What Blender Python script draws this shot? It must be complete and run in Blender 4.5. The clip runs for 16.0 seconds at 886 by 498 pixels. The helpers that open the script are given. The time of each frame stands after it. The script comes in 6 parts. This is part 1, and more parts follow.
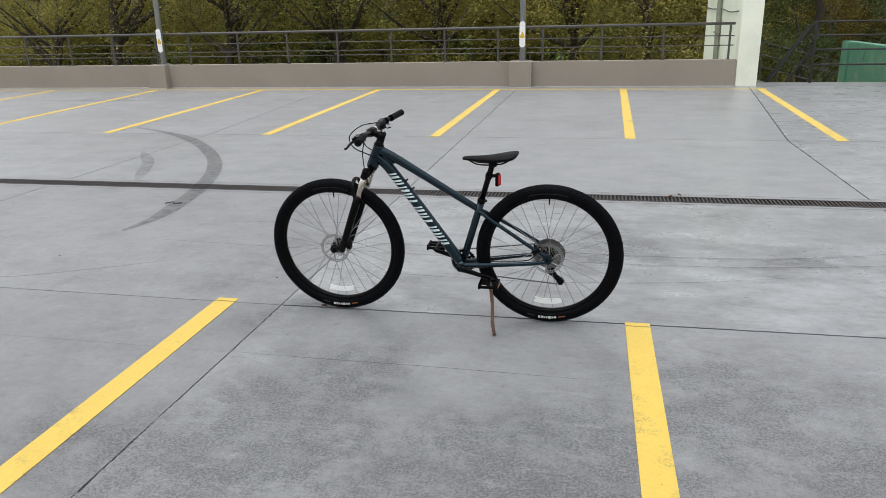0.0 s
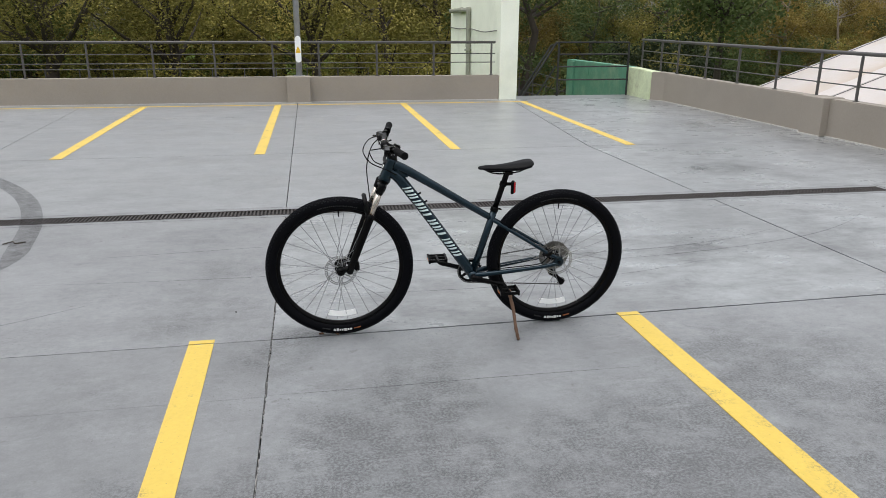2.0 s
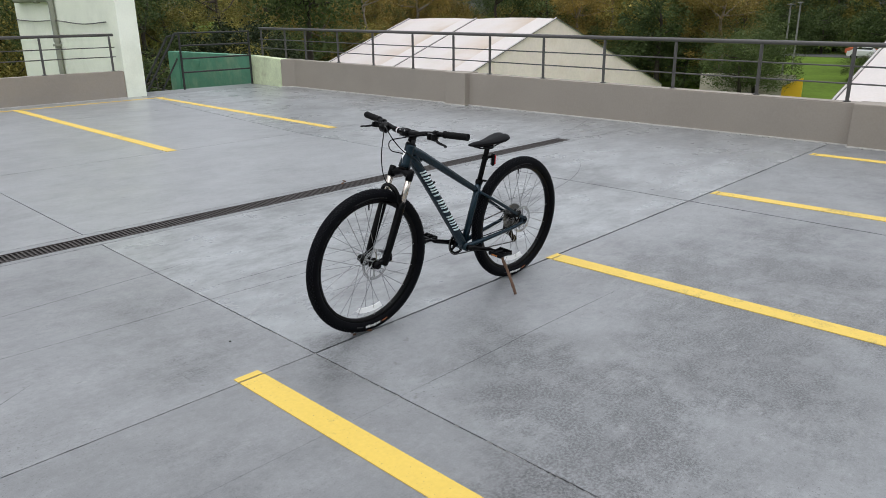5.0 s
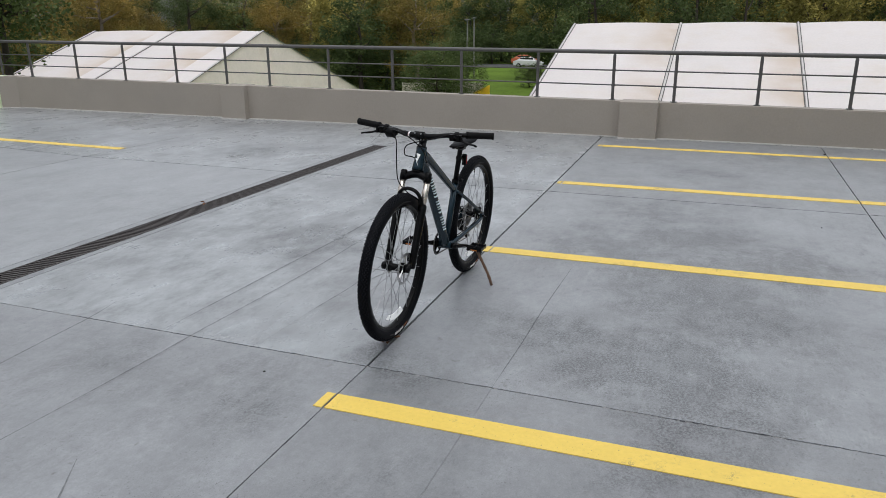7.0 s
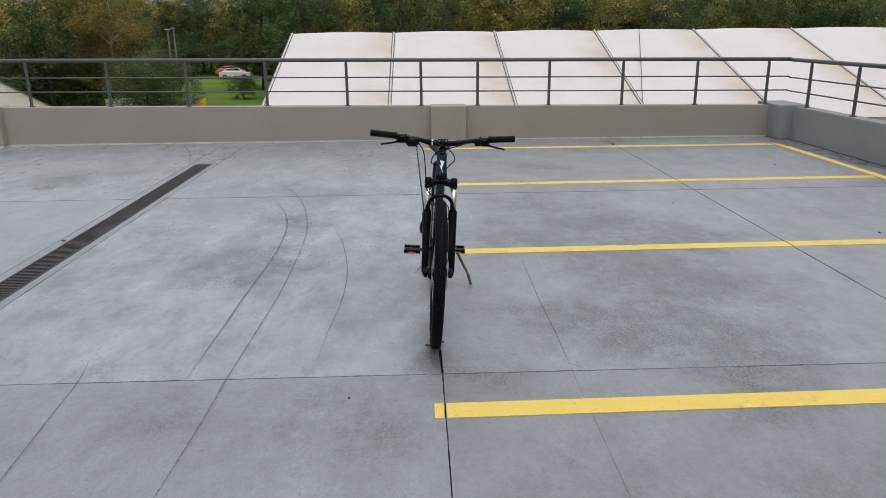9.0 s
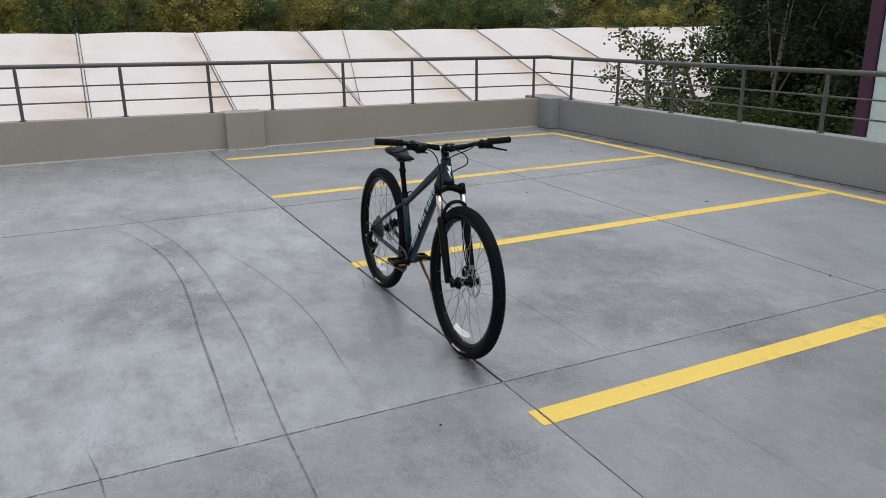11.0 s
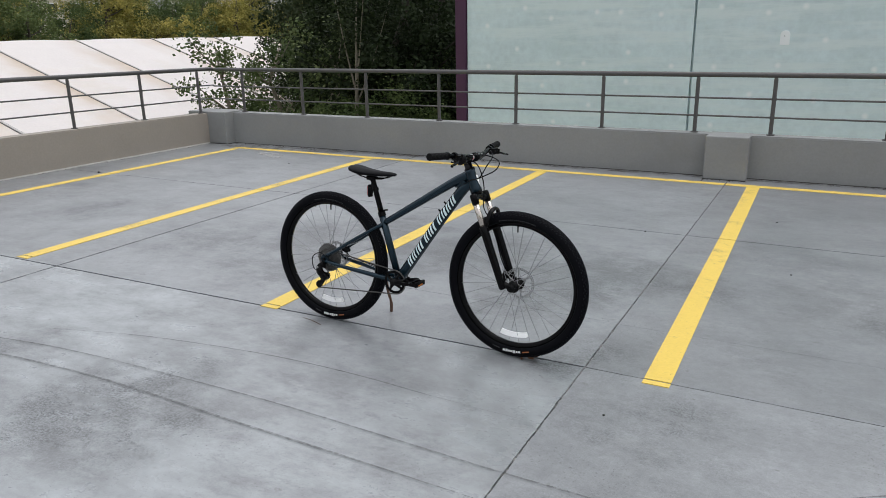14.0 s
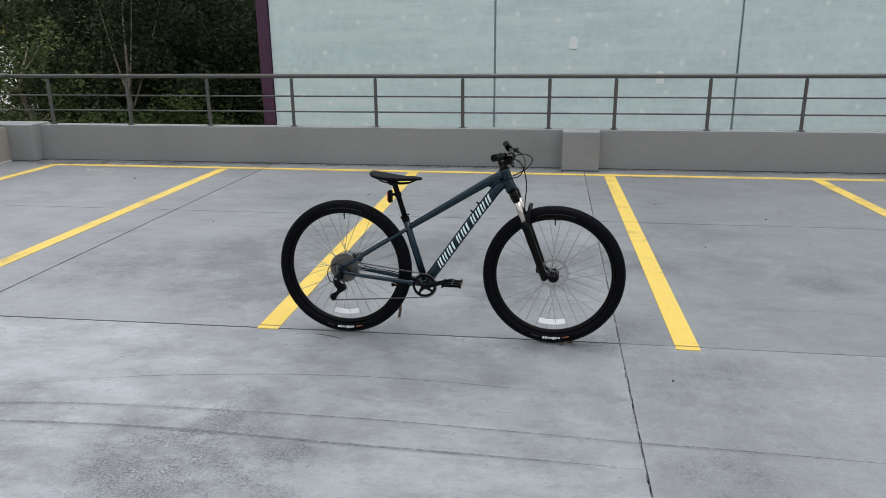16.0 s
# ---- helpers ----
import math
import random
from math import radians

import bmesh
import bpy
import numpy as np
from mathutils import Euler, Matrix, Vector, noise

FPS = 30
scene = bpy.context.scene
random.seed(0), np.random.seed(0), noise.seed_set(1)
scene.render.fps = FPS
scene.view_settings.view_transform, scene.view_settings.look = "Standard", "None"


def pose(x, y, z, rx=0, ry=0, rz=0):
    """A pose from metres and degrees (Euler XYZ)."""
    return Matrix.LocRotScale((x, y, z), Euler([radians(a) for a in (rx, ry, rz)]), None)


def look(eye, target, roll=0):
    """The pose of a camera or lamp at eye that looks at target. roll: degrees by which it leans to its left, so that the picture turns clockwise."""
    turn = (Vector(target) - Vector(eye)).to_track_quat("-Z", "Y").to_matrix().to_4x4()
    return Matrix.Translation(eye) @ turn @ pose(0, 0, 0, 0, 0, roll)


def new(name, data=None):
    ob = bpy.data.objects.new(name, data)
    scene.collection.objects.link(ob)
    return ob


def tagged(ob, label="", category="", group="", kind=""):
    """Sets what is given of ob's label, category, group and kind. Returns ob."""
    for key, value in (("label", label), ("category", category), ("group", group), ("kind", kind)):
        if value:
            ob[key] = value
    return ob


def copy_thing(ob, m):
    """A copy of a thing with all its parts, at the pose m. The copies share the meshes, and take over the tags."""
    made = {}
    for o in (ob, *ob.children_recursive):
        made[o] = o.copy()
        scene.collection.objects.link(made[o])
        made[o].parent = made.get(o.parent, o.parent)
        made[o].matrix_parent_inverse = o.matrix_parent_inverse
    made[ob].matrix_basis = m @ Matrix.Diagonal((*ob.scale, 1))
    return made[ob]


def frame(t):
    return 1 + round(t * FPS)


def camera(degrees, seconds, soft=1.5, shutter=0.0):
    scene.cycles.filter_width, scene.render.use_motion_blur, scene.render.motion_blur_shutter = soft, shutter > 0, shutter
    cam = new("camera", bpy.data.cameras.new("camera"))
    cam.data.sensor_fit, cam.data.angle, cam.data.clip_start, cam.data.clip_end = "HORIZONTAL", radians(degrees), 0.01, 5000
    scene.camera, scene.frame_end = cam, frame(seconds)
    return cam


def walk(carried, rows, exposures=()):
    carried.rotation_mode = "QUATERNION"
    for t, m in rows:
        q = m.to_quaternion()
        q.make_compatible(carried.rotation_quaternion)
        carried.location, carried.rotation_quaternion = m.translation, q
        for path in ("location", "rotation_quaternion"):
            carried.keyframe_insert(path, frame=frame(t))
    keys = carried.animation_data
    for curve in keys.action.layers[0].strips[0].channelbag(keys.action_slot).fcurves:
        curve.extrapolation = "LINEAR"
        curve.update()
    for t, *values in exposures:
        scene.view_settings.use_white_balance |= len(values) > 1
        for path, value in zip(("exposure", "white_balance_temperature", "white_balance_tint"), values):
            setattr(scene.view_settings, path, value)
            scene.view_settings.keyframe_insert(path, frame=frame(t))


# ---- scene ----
cam = camera(62.7, 16.0, soft=0.55)
PATH = [
    (0, (1.695, -3.487, 1.532), (1.288, -1.63, 0.913), -1.4),
    (0.5, (1.344, -3.503, 1.53), (1.129, -1.605, 0.936), -0.7),
    (1, (0.966, -3.526, 1.532), (0.947, -1.612, 0.951), 0.3),
    (1.5, (0.58, -3.544, 1.534), (0.735, -1.638, 0.949), 0.5),
    (2, (0.25, -3.477, 1.518), (0.59, -1.595, 0.932), 0.2),
    (2.5, (-0.091, -3.425, 1.531), (0.453, -1.591, 0.949), -0.1),
    (3, (-0.453, -3.357, 1.538), (0.286, -1.593, 0.951), -0.2),
    (3.5, (-0.801, -3.194, 1.519), (0.112, -1.518, 0.921), -0.5),
    (3.7, (-0.95, -3.119, 1.524), (0.034, -1.485, 0.922), -0.5),
    (5.8, (-2.225, -2.201, 1.511), (-0.671, -1.103, 0.896), -0.6),
    (6, (-2.326, -2.07, 1.497), (-0.722, -1.044, 0.884), -0.5),
    (6.5, (-2.513, -1.745, 1.499), (-0.809, -0.892, 0.892), -0.3),
    (7, (-2.703, -1.41, 1.498), (-0.918, -0.728, 0.907), -0.3),
    (7.5, (-2.853, -1.056, 1.503), (-1.005, -0.552, 0.926), -0.5),
    (8, (-2.93, -0.681, 1.513), (-1.039, -0.366, 0.943), -0.7),
    (8.5, (-3.014, -0.289, 1.507), (-1.101, -0.161, 0.939), -0.7),
    (9, (-3.04, 0.092, 1.51), (-1.125, 0.029, 0.937), -0.6),
    (9.5, (-2.966, 0.465, 1.522), (-1.069, 0.2, 0.947), -0.5),
    (10, (-2.906, 0.869, 1.529), (-1.049, 0.404, 0.951), -0.3),
    (10.2, (-2.845, 0.999, 1.521), (-1.007, 0.464, 0.943), -0.4),
    (12.3, (-1.959, 2.327, 1.536), (-0.537, 1.049, 0.951), -0.5),
    (12.5, (-1.846, 2.438, 1.531), (-0.478, 1.102, 0.944), -0.5),
    (13, (-1.55, 2.718, 1.547), (-0.318, 1.255, 0.961), -0.6),
    (13.5, (-1.221, 2.923, 1.55), (-0.138, 1.343, 0.973), -0.8),
    (14, (-0.915, 3.123, 1.552), (-0.008, 1.435, 0.982), -1.0),
    (14.5, (-0.604, 3.316, 1.562), (0.147, 1.552, 0.992), -1.1),
    (15, (-0.26, 3.423, 1.572), (0.326, 1.597, 1.003), -0.8),
    (15.5, (0.077, 3.541, 1.575), (0.498, 1.671, 1.007), -0.5),
    (16, (0.394, 3.623, 1.575), (0.678, 1.727, 1.005), -0.5),
]
walk(cam, [(t, look(eye, target, roll)) for t, eye, target, roll in PATH],
     exposures=[(0, 0.28, 6480, 10), (3.5, 0.3, 6340, 10), (6.5, 0.1, 6220, 10), (10, 0.05, 6220, 10), (13, 0.17, 6280, 10), (16, 0.29, 6230, 10)])

# ---- world and light: an even overcast sky ----
world = bpy.data.worlds.new("world")
scene.world = world
world.use_nodes = True
wn, wl = world.node_tree.nodes, world.node_tree.links
bg = wn["Background"]
sky = wn.new("ShaderNodeTexSky")
sky.sky_type = "NISHITA"
sky.sun_disc = False
sky.sun_elevation, sky.sun_rotation = radians(75), radians(215)
sky.dust_density, sky.air_density = 7.0, 1.0
hsv = wn.new("ShaderNodeHueSaturation")
hsv.inputs["Saturation"].default_value = 0.22
wl.new(sky.outputs[0], hsv.inputs["Color"])
hsv.inputs["Value"].default_value = 4.3
# the closed cloud evens out the sky
cloud_deck = wn.new("ShaderNodeGamma")
cloud_deck.inputs["Gamma"].default_value = 0.6
wl.new(hsv.outputs[0], cloud_deck.inputs["Color"])
wl.new(cloud_deck.outputs[0], bg.inputs["Color"])
bg.inputs["Strength"].default_value = 0.15
sun = new("sun", bpy.data.lights.new("sun", "SUN"))
sun.data.energy, sun.data.angle, sun.data.color = 0.5, radians(45), (1.0, 0.97, 0.93)
sun.matrix_world = look((-10, 2, 60), (0, 0, 0))


# ---- materials ----
def material(name, colour, rough=0.6, metal=0.0, vary=0.12, scale=6.0, fine=60.0, bump=0.15, dirt=None, dirt_amount=0.0, spread=0.0, bump_size=0.004, spec=0.5):
    """A surface with tone variation at two scales, optional dirt patches and a fine relief."""
    m = bpy.data.materials.new(name)
    m.use_nodes = True
    n, l = m.node_tree.nodes, m.node_tree.links
    b = n["Principled BSDF"]
    pos = n.new("ShaderNodeNewGeometry")
    big, small = n.new("ShaderNodeTexNoise"), n.new("ShaderNodeTexNoise")
    for tex, s in ((big, scale), (small, fine)):
        tex.inputs["Scale"].default_value = s
        tex.inputs["Detail"].default_value = 5
        l.new(pos.outputs["Position"], tex.inputs["Vector"])
    add = n.new("ShaderNodeMath")
    add.operation = "ADD"
    l.new(big.outputs["Fac"], add.inputs[0]), l.new(small.outputs["Fac"], add.inputs[1])
    ramp = n.new("ShaderNodeMapRange")
    ramp.inputs["From Min"].default_value, ramp.inputs["From Max"].default_value = 0.6, 1.4
    ramp.inputs["To Min"].default_value, ramp.inputs["To Max"].default_value = 1 - vary, 1 + vary
    l.new(add.outputs[0], ramp.inputs["Value"])
    value = ramp.outputs[0]
    if spread:
        info = n.new("ShaderNodeObjectInfo")
        r2 = n.new("ShaderNodeMapRange")
        r2.inputs["To Min"].default_value, r2.inputs["To Max"].default_value = 1 - spread, 1 + spread
        l.new(info.outputs["Random"], r2.inputs["Value"])
        mul = n.new("ShaderNodeMath")
        mul.operation = "MULTIPLY"
        l.new(value, mul.inputs[0]), l.new(r2.outputs[0], mul.inputs[1])
        value = mul.outputs[0]
    tint = n.new("ShaderNodeVectorMath")
    tint.operation = "SCALE"
    tint.inputs[0].default_value = colour
    l.new(value, tint.inputs["Scale"])
    out = tint.outputs[0]
    if dirt:
        d = n.new("ShaderNodeTexNoise")
        d.inputs["Scale"].default_value, d.inputs["Detail"].default_value, d.inputs["Roughness"].default_value = scale * 0.6, 8, 0.7
        l.new(pos.outputs["Position"], d.inputs["Vector"])
        dr = n.new("ShaderNodeMapRange")
        dr.inputs["From Min"].default_value, dr.inputs["From Max"].default_value = 0.5, 0.72
        dr.inputs["To Max"].default_value = dirt_amount
        l.new(d.outputs["Fac"], dr.inputs["Value"])
        mix = n.new("ShaderNodeMix")
        mix.data_type = "RGBA"
        l.new(dr.outputs[0], mix.inputs["Factor"])
        l.new(out, mix.inputs["A"])
        mix.inputs["B"].default_value = (*dirt, 1)
        out = mix.outputs["Result"]
    l.new(out, b.inputs["Base Color"])
    b.inputs["Roughness"].default_value, b.inputs["Metallic"].default_value = rough, metal
    b.inputs["Specular IOR Level"].default_value = spec
    if bump:
        bp = n.new("ShaderNodeBump")
        bp.inputs["Strength"].default_value, bp.inputs["Distance"].default_value = bump, bump_size
        l.new(small.outputs["Fac"], bp.inputs["Height"])
        l.new(bp.outputs[0], b.inputs["Normal"])
    return m


STAINS = ((0.47, -1.25, 0.5, 1.0), (0.15, -1.42, 0.4, 0.8), (1.58, -1.35, 0.55, 1.0), (2.15, -1.75, 0.5, 0.9), (0.6, -0.75, 0.4, 0.7), (2.3, -0.8, 0.6, 0.7), (-0.34, -1.42, 0.35, 0.5), (0.05, -0.1, 0.3, 0.6), (1.1, -1.6, 0.5, 0.7), (-0.4, 0.4, 0.4, 0.45),
          (1.75, 1.31, 0.45, 0.8), (-1.32, -1.19, 0.35, 0.5), (-0.3, 1.2, 0.35, 0.4), (2.9, 1.2, 0.3, 0.6), (2.7, -1.3, 0.4, 0.8), (4.9, 4.0, 0.4, 0.8), (2.6, 2.2, 0.3, 0.5), (3.4, -1.0, 0.5, 0.7), (5.2, -1.2, 0.5, 0.5))


def deck_material(name, pale_amount, stain_amount, tone=1.0, gloss=0.75, sealed=0.0, scuff=0.5, coat=0.36):
    """Grey coated concrete: brushed pale patches, dark speckled stains, a slight sheen."""
    m = bpy.data.materials.new(name)
    m.use_nodes = True
    n, l = m.node_tree.nodes, m.node_tree.links
    b = n["Principled BSDF"]
    pos = n.new("ShaderNodeNewGeometry")

    def tex(s, detail, rough, stretch=(1, 1, 1), shift=0.0):
        mp = n.new("ShaderNodeMapping")
        mp.inputs["Scale"].default_value = stretch
        mp.inputs["Location"].default_value = (shift, shift * 0.7, 0)
        l.new(pos.outputs["Position"], mp.inputs["Vector"])
        t = n.new("ShaderNodeTexNoise")
        t.inputs["Scale"].default_value, t.inputs["Detail"].default_value, t.inputs["Roughness"].default_value = s, detail, rough
        l.new(mp.outputs[0], t.inputs["Vector"])
        return t.outputs["Fac"]

    def ranged(v, a, b2, c, d):
        r = n.new("ShaderNodeMapRange")
        for k, x in zip(("From Min", "From Max", "To Min", "To Max"), (a, b2, c, d)):
            r.inputs[k].default_value = x
        l.new(v, r.inputs["Value"])
        return r.outputs[0]

    def math2(op, a, b2):
        q = n.new("ShaderNodeMath")
        q.operation = op
        for i, v in enumerate((a, b2)):
            if isinstance(v, float):
                q.inputs[i].default_value = v
            else:
                l.new(v, q.inputs[i])
        return q.outputs[0]

    cloud = ranged(tex(0.55, 4, 0.55), 0.3, 0.7, 0.92, 1.08)
    brushed = ranged(tex(1.9, 10, 0.7, (0.7, 1.5, 1), 3.0), 0.32, 0.68, 0.87 * tone, 1.13 * tone)
    grain = math2("MULTIPLY", ranged(tex(150, 3, 0.8), 0.32, 0.68, 0.86, 1.14), ranged(tex(26, 8, 0.82), 0.32, 0.68, 0.82, 1.18))
    grain = math2("MULTIPLY", grain, ranged(tex(4.3, 12, 0.8, shift=11.0), 0.36, 0.64, 0.86, 1.14))
    # pale worn wash with sharp, brushed edges, partly sky sheen put into colour
    pale = math2("MULTIPLY", ranged(tex(0.6, 10, 0.7, shift=5.3), 0.34, 0.52, 0.25, 1.0), ranged(tex(2.6, 12, 0.74, (0.75, 1.3, 1)), 0.38, 0.62, 0.12, 1.0))
    # dark speckled stains: a few places, broken up by the pitted surface
    warp = n.new("ShaderNodeTexNoise")
    warp.inputs["Scale"].default_value, warp.inputs["Detail"].default_value = 2.6, 6
    l.new(pos.outputs["Position"], warp.inputs["Vector"])
    moved = n.new("ShaderNodeVectorMath")
    moved.operation = "MULTIPLY_ADD"
    l.new(warp.outputs["Color"], moved.inputs[0])
    moved.inputs[1].default_value = (0.7, 0.7, 0.0)
    l.new(pos.outputs["Position"], moved.inputs[2])
    place = None
    for sx, sy, sr, dark in STAINS:
        dist = n.new("ShaderNodeVectorMath")
        dist.operation = "DISTANCE"
        l.new(moved.outputs[0], dist.inputs[0])
        dist.inputs[1].default_value = (sx + 0.35, sy + 0.35, 0)
        one = ranged(dist.outputs["Value"], 0.0, 1.5 * sr, dark, 0.0)
        place = one if place is None else math2("MAXIMUM", place, one)
    place = ranged(math2("MULTIPLY", place, ranged(tex(2.7, 12, 0.82, shift=9.0), 0.34, 0.66, 0.1, 1.9)), 0.1, 0.55, 0.0, 1.0)
    wide = ranged(tex(0.8, 12, 0.74, shift=-2.4), 0.52, 0.62, 0.0, 0.5)
    dots = ranged(tex(85, 4, 0.8), 0.44, 0.55, 0.2, 1.0)
    stain = math2("MULTIPLY", math2("MAXIMUM", place, wide), math2("MULTIPLY", dots, ranged(tex(6, 6, 0.7, shift=4.0), 0.34, 0.52, 0.35, 1.0)))
    spots = math2("MULTIPLY", ranged(tex(11, 3, 0.6, shift=1.1), 0.67, 0.72, 0.0, 0.75), ranged(tex(60, 3, 0.6), 0.4, 0.6, 0.3, 1.0))
    # pits: sharp dark specks that gather in patches
    pits = math2("MULTIPLY", ranged(tex(75, 3, 0.65, shift=2.2), 0.6, 0.655, 0.0, 0.8), ranged(tex(1.5, 7, 0.75, shift=6.1), 0.48, 0.6, 0.06, 1.0))
    dust = math2("MULTIPLY", ranged(tex(7.0, 9, 0.8, (0.5, 1.3, 1), 8.4), 0.56, 0.7, 0.0, 0.5), ranged(tex(1.1, 3, 0.6, shift=3.7), 0.42, 0.6, 0.1, 1.0))
    v = math2("MULTIPLY", math2("MULTIPLY", cloud, brushed), grain)
    info = n.new("ShaderNodeObjectInfo")
    v = math2("MULTIPLY", v, ranged(info.outputs["Random"], 0, 1, 0.95, 1.05))
    tint = n.new("ShaderNodeVectorMath")
    tint.operation = "SCALE"
    tint.inputs[0].default_value = DECK
    l.new(v, tint.inputs["Scale"])

    def over(below, fac, colour):
        mix = n.new("ShaderNodeMix")
        mix.data_type = "RGBA"
        l.new(fac, mix.inputs["Factor"]), l.new(below, mix.inputs["A"])
        mix.inputs["B"].default_value = (*colour, 1)
        return mix.outputs["Result"]

    c = over(tint.outputs[0], math2("MULTIPLY", pale, pale_amount), (0.315, 0.337, 0.35))
    c = over(c, math2("MULTIPLY", stain, stain_amount), (0.045, 0.046, 0.049))
    area = ranged(tex(0.9, 4, 0.6, shift=12.5), 0.4, 0.6, 0.15, 1.0)
    c = over(c, math2("MULTIPLY", ranged(tex(8.5, 12, 0.84, (0.6, 1.4, 1), 2.9), 0.53, 0.66, 0.0, scuff), area), (0.33, 0.338, 0.35))
    rubbed = math2("MULTIPLY", ranged(tex(10.0, 12, 0.86, (0.7, 1.3, 1), 7.1), 0.52, 0.66, 0.0, scuff), area)
    c = over(c, rubbed, (0.1, 0.102, 0.106))
    c = over(c, dust, (0.3, 0.3, 0.3))
    c = over(c, pits, (0.07, 0.071, 0.073))
    c = over(c, spots, (0.1, 0.098, 0.095))
    l.new(c, b.inputs["Base Color"])
    # the pale wash is smoother and shinier than the rest
    rough = math2("SUBTRACT", ranged(tex(1.1, 6, 0.65, shift=7.7), 0.35, 0.65, 0.34, 0.5), math2("MULTIPLY", pale, 0.2 * pale_amount))
    l.new(rough, b.inputs["Roughness"])
    b.inputs["Specular IOR Level"].default_value = gloss
    # where the sealer is still sound it shines
    worn = math2("MAXIMUM", math2("MULTIPLY", math2("MAXIMUM", place, wide), 0.85), math2("MULTIPLY", rubbed, 1.2))
    l.new(math2("MULTIPLY", math2("ADD", math2("MULTIPLY", pale, sealed), coat), math2("SUBTRACT", 1.0, worn)), b.inputs["Coat Weight"])
    b.inputs["Coat Roughness"].default_value = 0.46
    bp = n.new("ShaderNodeBump")
    bp.inputs["Strength"].default_value, bp.inputs["Distance"].default_value = 0.2, 0.003
    l.new(tex(90, 5, 0.75), bp.inputs["Height"])
    l.new(bp.outputs[0], b.inputs["Normal"])
    return m


def worn_over(name, colour, cover, scale, rough=0.8, low=0.35, high=0.65):
    """Thin rubber or dust, broken up so that the ground shows through."""
    m = bpy.data.materials.new(name)
    m.use_nodes = True
    n, l = m.node_tree.nodes, m.node_tree.links
    b = n["Principled BSDF"]
    b.inputs["Base Color"].default_value = (*colour, 1)
    b.inputs["Roughness"].default_value = rough
    pos = n.new("ShaderNodeNewGeometry")
    t = n.new("ShaderNodeTexNoise")
    t.inputs["Scale"].default_value, t.inputs["Detail"].default_value, t.inputs["Roughness"].default_value = scale, 7, 0.7
    l.new(pos.outputs["Position"], t.inputs["Vector"])
    r = n.new("ShaderNodeMapRange")
    r.inputs["From Min"].default_value, r.inputs["From Max"].default_value, r.inputs["To Max"].default_value = low, high, cover
    l.new(t.outputs["Fac"], r.inputs["Value"])
    l.new(r.outputs[0], b.inputs["Alpha"])
    return m


DECK = (0.208, 0.214, 0.224)
M_DECK = deck_material("coated_concrete", 0.15, 0.8, 0.93)
# Darker copy of the deck: light falloff put into the southwest panels' tone.
M_DECKFALLOFF = deck_material("falloff_coated_concrete", 0.12, 0.9, 0.85, 0.85, coat=0.42)
# Lighter copy for the north panels: grazing sheen put into their tone.
M_DECKNORTH = deck_material("sheen_coated_concrete", 0.3, 0.4, 1.1)
M_DECKPALE = deck_material("pale_worn_sheen_concrete", 0.9, 1.0, 0.78, 1.0, 0.7, 0.8, coat=0.45)
M_DECKSTAIN = deck_material("stained_concrete", 0.3, 0.78, 0.91, scuff=0.75)
M_JOINT = material("joint_dirt", (0.045, 0.043, 0.041), 0.9, vary=0.7, scale=14, fine=120)


def road_paint():
    """Yellow road paint: worn through in fine specks that gather in patches."""
    m = material("yellow_road_paint", (0.7, 0.5, 0.095), 0.55, vary=0.07, scale=5, fine=60, bump=0.25)
    n, l = m.node_tree.nodes, m.node_tree.links
    b = n["Principled BSDF"]
    pos = n.new("ShaderNodeNewGeometry")
    masks = []
    for size, detail, lo, hi, top in ((120, 4, 0.46, 0.56, 1.0), (2.6, 9, 0.53, 0.66, 1.0), (90, 3, 0.66, 0.7, 0.75)):
        t, q = n.new("ShaderNodeTexNoise"), n.new("ShaderNodeMapRange")
        t.inputs["Scale"].default_value, t.inputs["Detail"].default_value, t.inputs["Roughness"].default_value = size, detail, 0.75
        l.new(pos.outputs["Position"], t.inputs["Vector"])
        q.inputs["From Min"].default_value, q.inputs["From Max"].default_value, q.inputs["To Max"].default_value = lo, hi, top
        l.new(t.outputs["Fac"], q.inputs["Value"])
        masks.append(q.outputs[0])
    both, most = n.new("ShaderNodeMath"), n.new("ShaderNodeMath")
    both.operation, most.operation = "MULTIPLY", "MAXIMUM"
    l.new(masks[0], both.inputs[0]), l.new(masks[1], both.inputs[1])
    l.new(both.outputs[0], most.inputs[0]), l.new(masks[2], most.inputs[1])
    mix = n.new("ShaderNodeMix")
    mix.data_type = "RGBA"
    l.new(most.outputs[0], mix.inputs["Factor"]), l.new(b.inputs["Base Color"].links[0].from_socket, mix.inputs["A"])
    mix.inputs["B"].default_value = (0.17, 0.14, 0.08, 1)
    l.new(mix.outputs["Result"], b.inputs["Base Color"])
    return m


M_YELLOW = road_paint()
M_PARAPET = material("taupe_wall_paint", (0.315, 0.28, 0.24), 0.75, vary=0.08, scale=1.2, fine=45, bump=0.2, dirt=(0.24, 0.222, 0.2), dirt_amount=0.35)
M_GREYWALL = material("grey_wall_paint", (0.262, 0.266, 0.262), 0.75, vary=0.08, scale=1.2, fine=45, bump=0.2, dirt=(0.19, 0.19, 0.186), dirt_amount=0.55)
M_LITTER = material("leaf_crumbs", (0.06, 0.05, 0.04), 0.9, vary=0.5, scale=30)
M_OLDSEAL = material("dirty_grey_sealant", (0.1, 0.1, 0.1), 0.9, vary=0.5, scale=25)
M_SCRAP = material("old_sealant", (0.34, 0.33, 0.32), 0.85, vary=0.3, scale=20)
M_SEAL = material("pale_sealant", (0.55, 0.53, 0.5), 0.7, vary=0.25, scale=8)
